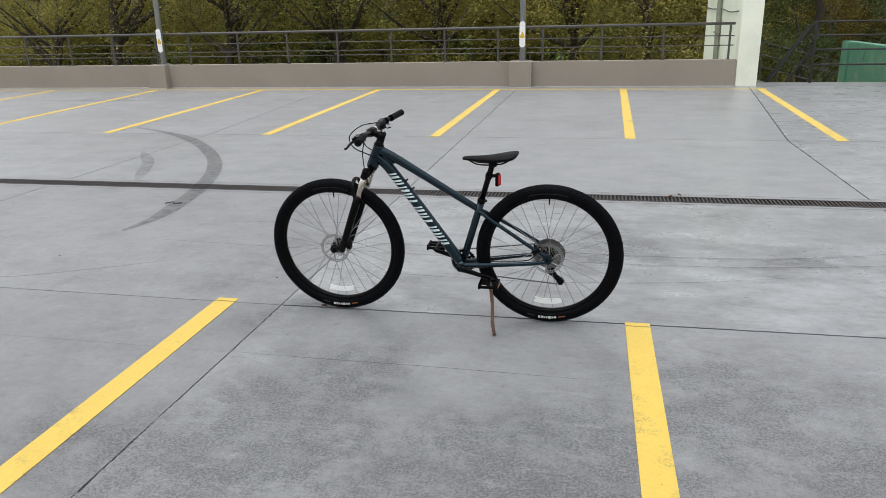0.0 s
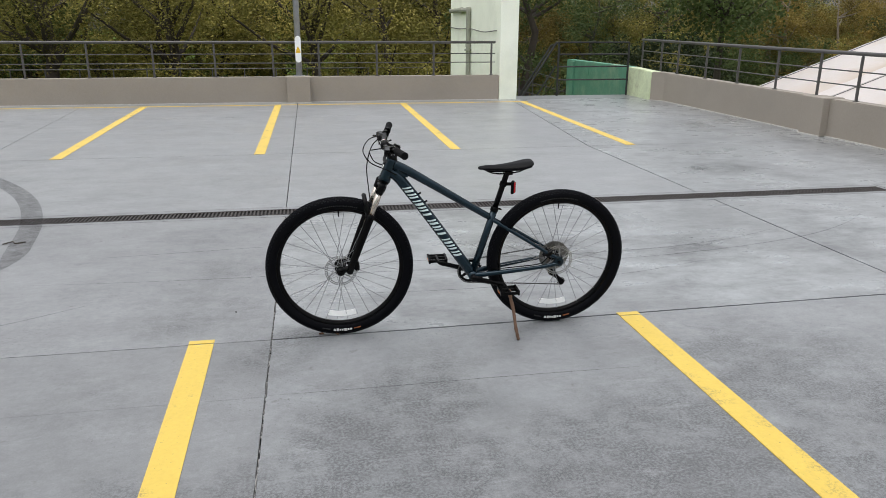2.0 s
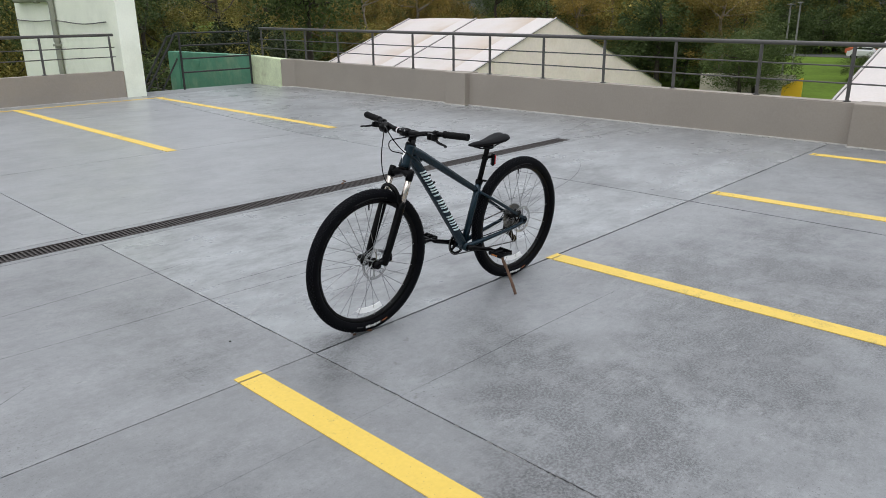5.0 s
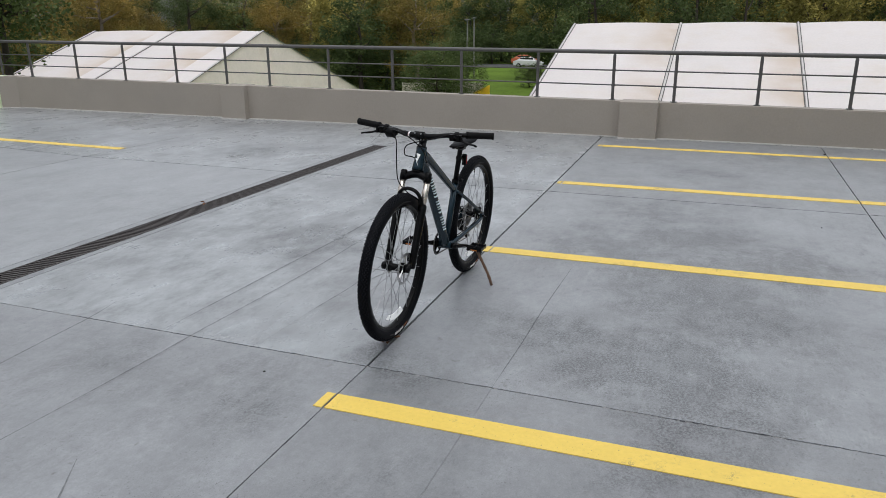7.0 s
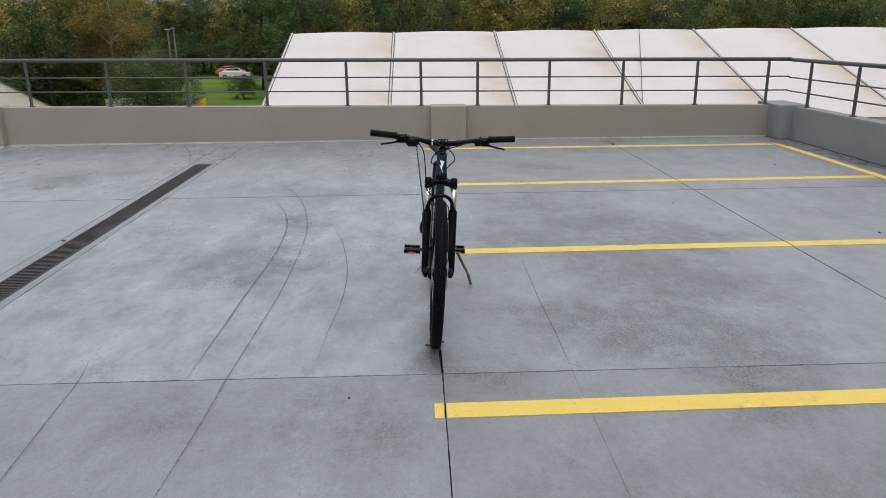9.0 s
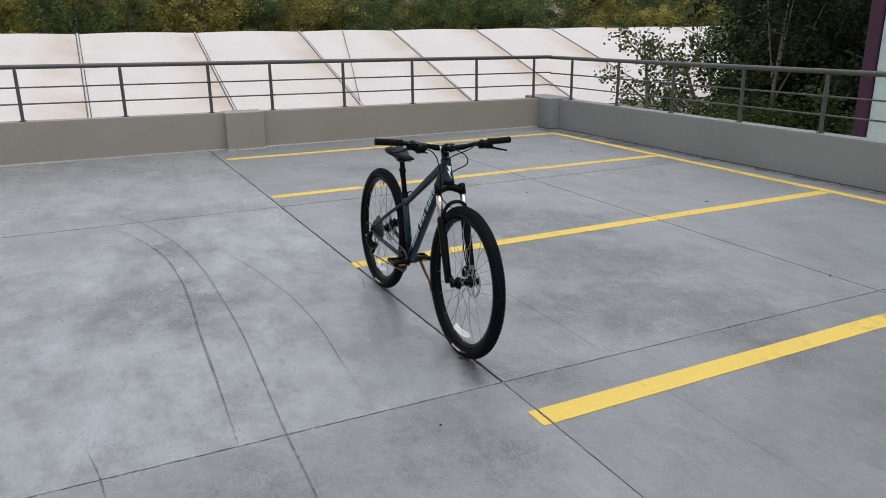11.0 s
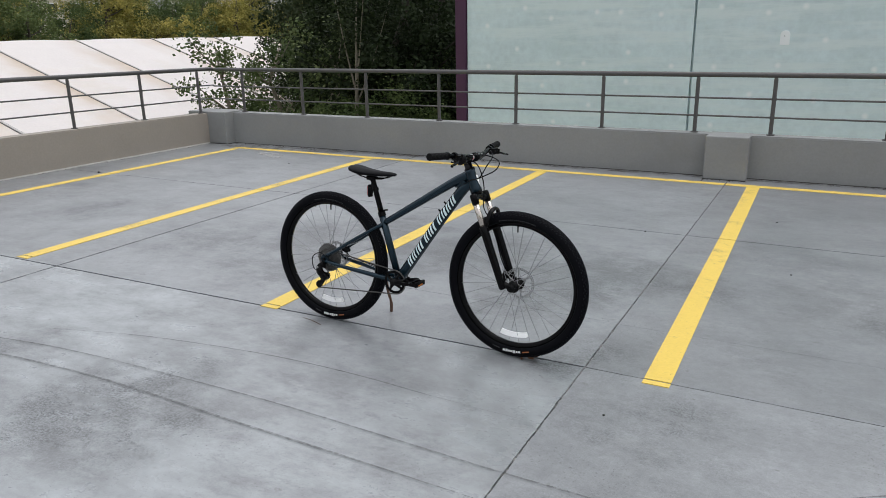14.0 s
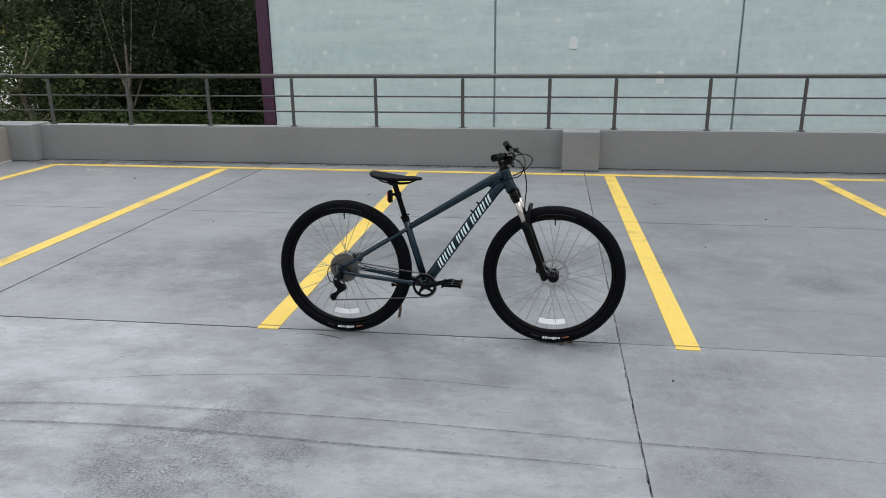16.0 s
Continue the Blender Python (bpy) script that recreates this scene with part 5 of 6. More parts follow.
for s in (-1, 1):
    e, g = Vector((0.643, s * 0.368, 1.0212)), Vector((0.6215, s * 0.242, 1.0156))
    grip = bmesh.new()
    n = 26
    sweep(grip, [e.lerp(g, i / n) for i in range(n + 1)], [0.0155 + (0.0011 if i % 2 else 0.0) + (0.001 if i in (0, 1, n) else 0) for i in range(n + 1)], 16)
    part("grip", grip, M_GRIP, bar, "black ribbed rubber grip")
    part("grip_collar", sweep(bmesh.new(), [g, g.lerp(e, -0.06)], 0.018, 16), M_BLACK, bar)
    # brake lever with its reservoir, and a clamp
    cl = Vector((0.608, s * 0.19, 1.0115))
    part("lever_clamp", sweep(bmesh.new(), [cl + Vector((0, -0.008, 0)), cl + Vector((0, 0.008, 0))], 0.0175, 14), M_BLACK, bar)
    part("brake_reservoir", sweep(bmesh.new(), smooth_path([cl + Vector((-0.02, s * -0.035, -0.008)), cl + Vector((-0.024, 0, -0.008)), cl + Vector((-0.026, s * 0.035, -0.012))], 4), [0.007, 0.009, 0.011, 0.012, 0.012, 0.012, 0.011, 0.01, 0.009], 10), M_BLACK, bar, smooth=True)
    part("brake_lever", sweep(bmesh.new(), smooth_path([cl + Vector((-0.026, s * 0.03, -0.012)), cl + Vector((-0.042, s * 0.05, -0.02)), cl + Vector((-0.047, s * 0.08, -0.027)), cl + Vector((-0.045, s * 0.106, -0.031)), cl + Vector((-0.052, s * 0.12, -0.034))], 4), [0.0075] * 10 + [0.0065] * 6 + [0.0075], 8, 0.7), M_BLACK, bar, smooth=True)
    for dy, rad in ((-0.014, 0.015), (0.018, 0.0165)):
        part("reservoir_cap", sweep(bmesh.new(), [cl + Vector((-0.024, s * dy, -0.024)), cl + Vector((-0.024, s * dy, 0.006))], rad, 12), M_BLACK, bar)
    part("lever_pivot", sweep(bmesh.new(), [cl + Vector((-0.036, s * 0.036, -0.024)), cl + Vector((-0.036, s * 0.036, 0.0))], 0.008, 10), M_BLACK, bar)
    part("clamp_bolt", tube(cl + Vector((0.016, s * 0.004, -0.016)), cl + Vector((0.004, s * 0.004, -0.022)), 0.004, 8), M_STEEL, bar)
    part("hose_nut", tube(cl + Vector((-0.02, s * -0.034, -0.008)), cl + Vector((-0.018, s * -0.052, -0.006)), 0.0055, 8), M_BLACK, bar)
part("bar_label", sweep(bmesh.new(), [(0.5878, 0.05, 0.9937), (0.588, 0.058, 0.9942)], 0.0151, 14), M_REFLECT, bar, "small white label round the bar")
part("label_bar", sweep(bmesh.new(), [(0.5878, 0.0535, 0.994), (0.588, 0.055, 0.9941)], 0.0153, 14), M_REDLENS, bar, "red bar on the label")
part("stem_badge", tube(HEAD_TOP - AX * 0.018 + Vector((-0.0185, 0, -0.004)), HEAD_TOP - AX * 0.018 + Vector((-0.0225, 0, -0.005)), 0.0085, 14), M_STEEL, stem)
sh = Vector((0.602, 0.155, 1.0))
shb = bmesh.new()
sweep(shb, [sh + Vector((-0.012, -0.03, 0)), sh + Vector((-0.014, -0.012, -0.006)), sh + Vector((-0.014, 0.015, -0.006)), sh + Vector((-0.01, 0.03, -0.002))], [0.015, 0.025, 0.027, 0.016], 14)
part("shifter", shb, M_BLACK, bar, "black thumb shifter under the bar", smooth=True)
part("release_lever", sweep(bmesh.new(), [sh + Vector((-0.018, -0.005, -0.014)), sh + Vector((-0.03, -0.012, -0.024)), sh + Vector((-0.03, -0.03, -0.028))], [0.005, 0.005, 0.006], 8, 0.6), M_BLACK, bar, smooth=True)
part("thumb_lever", sweep(bmesh.new(), [sh + Vector((-0.005, 0.01, -0.016)), sh + Vector((0.018, 0.012, -0.024)), sh + Vector((0.032, 0.02, -0.02))], [0.005, 0.005, 0.007], 8, 0.6), M_BLACK, bar, smooth=True)

CROWN = HEAD_LOW + AX * 0.022
LEG = Vector((-0.012, 0, 0))
fork_mesh = sweep(bmesh.new(), [HEAD_LOW, HEAD_LOW + AX * 0.012], [0.0285, 0.027], 18)
fork_mesh = sweep(fork_mesh, smooth_path([CROWN + LEG + Vector((0, -0.068, 0.0)) + AX * 0.03, CROWN + Vector((-0.004, -0.05, 0)) + AX * 0.01, CROWN + Vector((0, 0, 0)) - AX * 0.004, CROWN + Vector((-0.004, 0.05, 0)) + AX * 0.01, CROWN + LEG + Vector((0, 0.068, 0)) + AX * 0.03], 5), [0.016, 0.0165, 0.017, 0.0175, 0.018, 0.0185] + [0.02] * 9 + [0.0185, 0.018, 0.0175, 0.017, 0.0165, 0.016], 14)
fork = part("fork", fork_mesh, M_BLACK, bike, "black suspension fork with bright stanchions", smooth=True)
for s in (-1, 1):
    t0 = CROWN + LEG + Vector((0, s * 0.066, 0))
    part("crown_cap", sweep(bmesh.new(), [t0 - AX * 0.022, t0 - AX * 0.016, t0 + AX * 0.03], [0.012, 0.0178, 0.0185], 16), M_BLACK, fork, smooth=True)
    part("stanchion", tube(t0 + AX * 0.02, t0 + AX * 0.16, 0.0155, 18), M_STANCHION, fork, "polished bare metal stanchion", smooth=True)
    low = t0 + AX * 0.148
    end = t0 + AX * 0.46
    leg = sweep(bmesh.new(), [low - AX * 0.004, low, low + AX * 0.03, low + AX * 0.2, end, end + AX * 0.008], [0.018, 0.0208, 0.021, 0.019, 0.0178, 0.012], 16)
    lw = part("lower_leg", leg, M_BLACK, fork, smooth=True)
    dr = bmesh.new()
    ctr = Vector((FRONT.x, s * 0.06, FRONT.z))
    sweep(dr, [ctr + Vector((0, s * -0.008, 0)), ctr + Vector((0, s * 0.012, 0))], 0.019, 16)
    sweep(dr, [ctr, t0 + AX * 0.435 + Vector((0.0, s * -0.006, 0))], [0.014, 0.016], 10)
    part("fork_dropout", dr, M_BLACK, fork, smooth=True)
lowc = CROWN + LEG + AX * 0.165
part("arch", sweep(bmesh.new(), smooth_path([lowc + Vector((0.002, -0.068, -0.012)), lowc + Vector((-0.01, -0.066, 0.035)), lowc + Vector((-0.018, -0.048, 0.08)), lowc + Vector((-0.022, -0.018, 0.1)), lowc + Vector((-0.022, 0.018, 0.1)), lowc + Vector((-0.018, 0.048, 0.08)), lowc + Vector((-0.01, 0.066, 0.035)), lowc + Vector((0.002, 0.068, -0.012))], 5), 0.0115, 12, 0.75), M_BLACK, fork, smooth=True)
part("axle", tube((FRONT.x, -0.078, FRONT.z), (FRONT.x, 0.078, FRONT.z), 0.006, 10), M_BLACK, fork)


def caliper(x, z, tilt):
    """A brake caliper: two rounded halves bolted over the disc, a hose stub on top."""
    d = Vector((math.cos(tilt), 0, math.sin(tilt)))
    up = Vector((-d.z, 0, d.x))
    c = Vector((x, -0.05, z))
    body = bmesh.new()
    for dy in (-0.011, 0.011):
        o = Vector((0, dy, 0))
        sweep(body, [c + o - d * 0.03, c + o - d * 0.022, c + o, c + o + d * 0.022, c + o + d * 0.03], [0.006, 0.012, 0.0155, 0.012, 0.006], 12)
    sweep(body, [c + up * 0.012 + Vector((0, -0.018, 0)), c + up * 0.012 + Vector((0, 0.018, 0))], 0.009, 10)
    cal = part("brake_caliper", body, M_BLACK, bike, "black brake caliper", smooth=True)
    for e in (-0.024, 0.024):
        part("bolt", tube(c + d * e + Vector((0, -0.026, 0)), c + d * e + Vector((0, -0.019, 0)), 0.0045, 8), M_STEEL, cal)
    part("hose_stub", tube(c + up * 0.012, c + up * 0.032 + d * 0.006, 0.005, 8), M_BLACK, cal)


caliper(0.432, 0.4, radians(100))
caliper(1.428, 0.415, radians(35))
part("rear_axle", tube((REAR.x, -0.082, REAR.z), (REAR.x, 0.082, REAR.z), 0.007, 10), M_BLACK, bike)


# cranks, chainring, pedals
ring = bmesh.new()
yc = 0.047
lathe(ring, BB + Vector((0, yc, 0)), [(0.05, -0.0018), (0.062, -0.0018), (0.062, 0.0018), (0.05, 0.0018)], 48)
for k in range(32):
    a = 2 * math.pi * k / 32
    lathe(ring, BB + Vector((0, yc, 0)), [(0.061, -0.001), (0.067, -0.001), (0.067, 0.001), (0.061, 0.001)], 1, a, a + radians(5.2))
for k in range(4):
    a = 2 * math.pi * k / 4 + 0.6
    sweep(ring, [BB + Vector((0.012 * math.cos(a), yc + 0.004, 0.012 * math.sin(a))), BB + Vector((0.053 * math.cos(a), yc, 0.053 * math.sin(a)))], [0.011, 0.006], 8)
crankset = part("crankset", ring, M_BLACK, bike, "black crankset with a single chainring", smooth=False)
ANG = radians(165)
P_R = BB + Vector((0.17 * math.cos(ANG), 0.072, 0.17 * math.sin(ANG)))
P_L = BB + Vector((-0.17 * math.cos(ANG), -0.072, -0.17 * math.sin(ANG)))
for tip, s in ((P_R, 1), (P_L, -1)):
    base = BB + Vector((0, s * 0.06, 0))
    cr = sweep(bmesh.new(), [base, base.lerp(tip, 0.12), base.lerp(tip, 0.5), base.lerp(tip, 0.93), tip], [0.016, 0.0165, 0.0125, 0.0125, 0.009], 12, 0.65, side=(0, 1, 0))
    sweep(cr, [BB + Vector((0, s * 0.036, 0)), base + Vector((0, s * 0.01, 0))], 0.016, 16)
    part("crank_arm", cr, M_BLACK, crankset, smooth=True)
    c = tip + Vector((0, s * 0.065, 0))
    pd = bmesh.new()
    sweep(pd, [tip, c + Vector((0, s * 0.045, 0))], 0.008, 10)
    for x0 in (-0.05, 0.04):
        box(pd, c.x + x0, c.x + x0 + 0.01, c.y - 0.046, c.y + 0.046, c.z - 0.009, c.z + 0.009, 0.002)
    for yy in (-0.046, 0.0, 0.037):
        box(pd, c.x - 0.044, c.x + 0.044, c.y + yy, c.y + yy + 0.008, c.z - 0.008, c.z + 0.008, 0.002)
    for x0 in (-0.05, 0.04):
        for k in range(6):
            for za, zb in ((0.009, 0.0125), (-0.0125, -0.009)):
                box(pd, c.x + x0, c.x + x0 + 0.01, c.y - 0.044 + k * 0.0155, c.y - 0.036 + k * 0.0155, c.z + za, c.z + zb)
    ped = part("pedal", pd, M_BLACK, crankset, "black toothed platform pedal with orange reflectors")
    for x0 in (-0.0515, 0.05):
        part("pedal_reflector", boxed(c.x + x0, c.x + x0 + 0.0015, c.y - 0.02, c.y + 0.02, c.z - 0.0075, c.z - 0.001), M_ORANGE, ped, "orange reflector")

# chain and derailleur
YC = 0.047
UP, LOW = Vector((1.488, YC, 0.268)), Vector((1.543, YC, 0.21))


def rollers(path, spacing=0.0127):
    """A chain: small link blocks along a path."""
    bm = bmesh.new()
    carry = 0.0
    for a, b in zip(path, path[1:]):
        d = (b - a)
        length = d.length
        if length < 1e-9:
            continue
        d.normalize()
        s = carry
        while s < length:
            p = a + d * s
            sweep(bm, [p - d * 0.0052, p + d * 0.0052], [0.0036, 0.0036], 6)
            s += spacing
        carry = s - length
    return bm


top_run = [Vector((BB.x + 0.066 * math.cos(a), YC, BB.z + 0.066 * math.sin(a))) for a in np.linspace(radians(270), radians(85), 18)]
chain_path = top_run + [Vector((REAR.x, YC, REAR.z + 0.05))] + [Vector((REAR.x + 0.05 * math.cos(a), YC, REAR.z + 0.05 * math.sin(a))) for a in np.linspace(radians(85), radians(-70), 10)]
chain_path += [UP + Vector((-0.02, 0, 0.004)), UP + Vector((-0.012, 0, -0.016)), LOW + Vector((0.019, 0, 0.006)), LOW + Vector((0.006, 0, -0.019)), LOW + Vector((-0.008, 0, -0.018)), top_run[0]]
part("chain", rollers(chain_path), M_CHAIN, bike, "oily steel chain")
der = bmesh.new()
sweep(der, smooth_path([(1.489, 0.073, 0.345), (1.512, 0.079, 0.322), (1.508, 0.08, 0.295), (1.488, 0.074, 0.272)], 4), [0.013, 0.015, 0.016, 0.017, 0.018, 0.018, 0.018, 0.019, 0.02, 0.02, 0.02, 0.019, 0.017], 12)
sweep(der, [(1.489, 0.06, 0.27), (1.489, 0.084, 0.27)], 0.021, 16)
derail = part("derailleur", der, M_BLACK, bike, "black rear derailleur", smooth=True)
run = (LOW - UP).normalized()
across = Vector((-run.z, 0, run.x))
for yy in (-0.009, 0.009):
    plate = bmesh.new()
    outline = [UP + across * 0.015 - run * 0.008, UP + across * 0.016 + run * 0.012, UP.lerp(LOW, 0.55) + across * 0.009, LOW + across * 0.014 - run * 0.008, LOW + across * 0.012 + run * 0.011, LOW + run * 0.017,
               LOW - across * 0.012 + run * 0.011, LOW - across * 0.014 - run * 0.006, UP.lerp(LOW, 0.5) - across * 0.01, UP - across * 0.016 + run * 0.01, UP - across * 0.013 - run * 0.012, UP - run * 0.018]
    one = [plate.verts.new(p + Vector((0, yy - 0.0015, 0))) for p in outline]
    two = [plate.verts.new(p + Vector((0, yy + 0.0015, 0))) for p in outline]
    plate.faces.new(one), plate.faces.new(two[::-1])
    for i in range(len(outline)):
        j = (i + 1) % len(outline)
        plate.faces.new((one[i], two[i], two[j], one[j]))
    bmesh.ops.recalc_face_normals(plate, faces=plate.faces)
    part("cage", plate, M_BLACK, derail)
part("parallelogram", sweep(bmesh.new(), [(1.512, 0.088, 0.33), (1.504, 0.09, 0.3), (1.49, 0.084, 0.272)], [0.012, 0.015, 0.014], 10, 0.7), M_BLACK, derail, smooth=True)
part("pivot_bolt", tube((1.512, 0.094, 0.326), (1.512, 0.101, 0.326), 0.0055, 10), M_STEEL, derail)
part("barrel", tube((1.506, 0.076, 0.292), (1.528, 0.077, 0.305), 0.005, 8), M_BLACK, derail)
for pc in (UP, LOW):
    pl = lathe(bmesh.new(), pc, [(0.004, -0.003), (0.0165, -0.003), (0.0165, 0.003), (0.004, 0.003)], 22)
    for k in range(11):
        a = 2 * math.pi * k / 11
        lathe(pl, pc, [(0.016, -0.0014), (0.0225, -0.0014), (0.0225, 0.0014), (0.016, 0.0014)], 1, a, a + radians(14))
    part("jockey_wheel", pl, M_BLACK, derail)
part("derailleur_cable", sweep(bmesh.new(), smooth_path([(1.42, 0.067, 0.352), (1.5, 0.08, 0.405), (1.556, 0.083, 0.375), (1.552, 0.082, 0.315), (1.515, 0.08, 0.295)], 6), 0.0026, 6), M_BLACK, derail, smooth=True)

# hoses and cables
for pts in ([(0.585, -0.15, 1.012), (0.535, -0.08, 0.99), (0.515, 0.03, 0.955), (0.54, 0.055, 0.9), (0.595, 0.035, 0.88), (0.64, 0.022, 0.855)],
            [(0.578, 0.15, 1.01), (0.515, 0.06, 1.01), (0.48, -0.03, 0.975), (0.51, -0.062, 0.925), (0.58, -0.042, 0.885), (0.64, -0.024, 0.85)],
            [(0.582, 0.15, 1.005), (0.53, 0.1, 0.965), (0.503, 0.083, 0.87), (0.508, 0.072, 0.77), (0.512, 0.02, 0.715), (0.515, -0.04, 0.68), (0.49, -0.042, 0.6), (0.462, -0.044, 0.5), (0.435, -0.05, 0.43)],
            [(1.13, -0.03, 0.33), (1.25, -0.05, 0.345), (1.38, -0.06, 0.36), (1.425, -0.055, 0.39)]):
    part("hose", sweep(bmesh.new(), smooth_path(pts, 7), 0.0028, 7), M_BLACK, bike, "thin black hose", smooth=True)
bike.rotation_euler = (radians(3.3), 0, radians(-0.8))
bike.location.y, bike.location.x = 0.02, 0.898
bike.scale = (0.985, 0.985, 0.985)

# ---- the stick under the pedal, dry leaves at the tyre ----
st = smooth_path([(1.197, -0.125, 0.246), (1.202, -0.142, 0.2), (1.212, -0.168, 0.14), (1.216, -0.2, 0.07), (1.228, -0.218, 0.004)], 6)
rr = random.Random(5)
stick = tagged(link("stick", sweep(bmesh.new(), st, [0.0085 + rr.uniform(-0.0012, 0.0014) for _ in st], 9), M_TWIG, True), "crooked brown dry stick propping up the pedal", "stick")
for (x, y), a in (((0.262, 0.04), 20), ((0.3, 0.062), 100), ((0.25, 0.012), 200), ((0.33, -0.005), 290)):
    bm = bmesh.new()
    rows_ = []
    for i in range(5):
        u = i / 4
        w = 0.009 * math.sin(math.pi * min(0.98, 0.08 + u * 0.9))
        rows_.append([bm.verts.new((0.028 * (u - 0.5), w * v, 0.003 + 0.008 * abs(v) + 0.005 * u * u)) for v in (-1, 0, 1)])
    for p, q in zip(rows_, rows_[1:]):
        for k in (0, 1):
            bm.faces.new((p[k], p[k + 1], q[k + 1], q[k]))
    lf = tagged(link("dry_leaf", bm, M_DRYLEAF), "small curled reddish brown dry leaf on the deck", "leaf", "dry leaves")
    lf.matrix_world = pose(x, y, 0.001, 0, 0, a)
    sol = lf.modifiers.new("thickness", "SOLIDIFY")
    sol.thickness = 0.0008


# ---- grit and litter on the deck ----
def grit(x, y, size, seed):
    """A small irregular crumb of dirt lying on the deck."""
    rnd = random.Random(seed)
    bm = bmesh.new()
    bmesh.ops.create_icosphere(bm, subdivisions=1, radius=size)
    for v in bm.verts:
        v.co *= rnd.uniform(0.7, 1.25)
        v.co.z = max(v.co.z * 0.6, -size * 0.35)
    ob = tagged(link("grit", bm, M_JOINT), "small dark crumb of dirt on the deck", "dirt", "crumbs of dirt")
    ob.location = (x, y, size * 0.35)


for k, (x, y, s) in enumerate(((0.31, -2.58, 0.013), (-1.47, -2.81, 0.013), (-0.21, 0.41, 0.009), (6.85, -2.58, 0.025), (-0.79, -1.89, 0.01), (2.21, -3.43, 0.014), (3.3, -2.2, 0.01), (-1.9, 0.6, 0.009), (5.1, -4.0, 0.014), (-0.6, -3.3, 0.01))):
    grit(x, y, s * 0.75, k)
sweepings = bmesh.new()
rs2 = random.Random(17)
for k in range(900):
    if k < 620:
        x = rs2.uniform(-6.0, 7.4)
        y = SY + 0.012 + abs(rs2.gauss(0, 0.03)) * (1.6 if x > 4 else 1.0)
        if -0.2 < x < 0.3:
            y += 0.18
    else:
        y = rs2.uniform(-4.9, 2.0) if k < 800 else rs2.uniform(2.0, 10)
        x = ex(y) - 0.012 - abs(rs2.gauss(0, 0.02))
        if -0.62 < y < -0.08:
            x -= 0.115
    size = rs2.uniform(0.003, 0.011)
    vs = [sweepings.verts.new((x + size * rs2.uniform(0.6, 1.5) * math.cos(a), y + size * rs2.uniform(0.6, 1.4) * math.sin(a), 0.0005)) for a in (0.3, 2.2, 4.3)]
    tip = sweepings.verts.new((x, y, size * rs2.uniform(0.5, 1.1)))
    for i3 in range(3):
        sweepings.faces.new((vs[i3], vs[(i3 + 1) % 3], tip))
tagged(link("dirt", sweepings, M_LITTER), "dark dirt and leaf crumbs along the foot of the parapet", "dirt", kind="stuff")
twig = tagged(link("twig", sweep(bmesh.new(), smooth_path([(-1.98, 2.02, 0.006), (-1.93, 2.07, 0.008), (-1.9, 2.03, 0.006), (-1.84, 2.06, 0.005)], 5), 0.0045, 6), M_LITTER), "bent dark twig lying on the deck", "twig")
stalk = tagged(link("dry_stalk", sweep(bmesh.new(), smooth_path([(1.48, 0.125, 0.002), (1.56, 0.1, 0.004), (1.63, 0.085, 0.003)], 5), 0.0016, 5), M_TWIG), "thin dry grass stalk by the rear tyre", "stalk")
for (x, y), a, s in (((2.3, 2.72), 30, 1.5), ((2.38, 2.8), 140, 1.2)):
    c = copy_thing(lf, pose(x, y, 0.003, 0, 0, a))
    c.scale = (s, s, s)


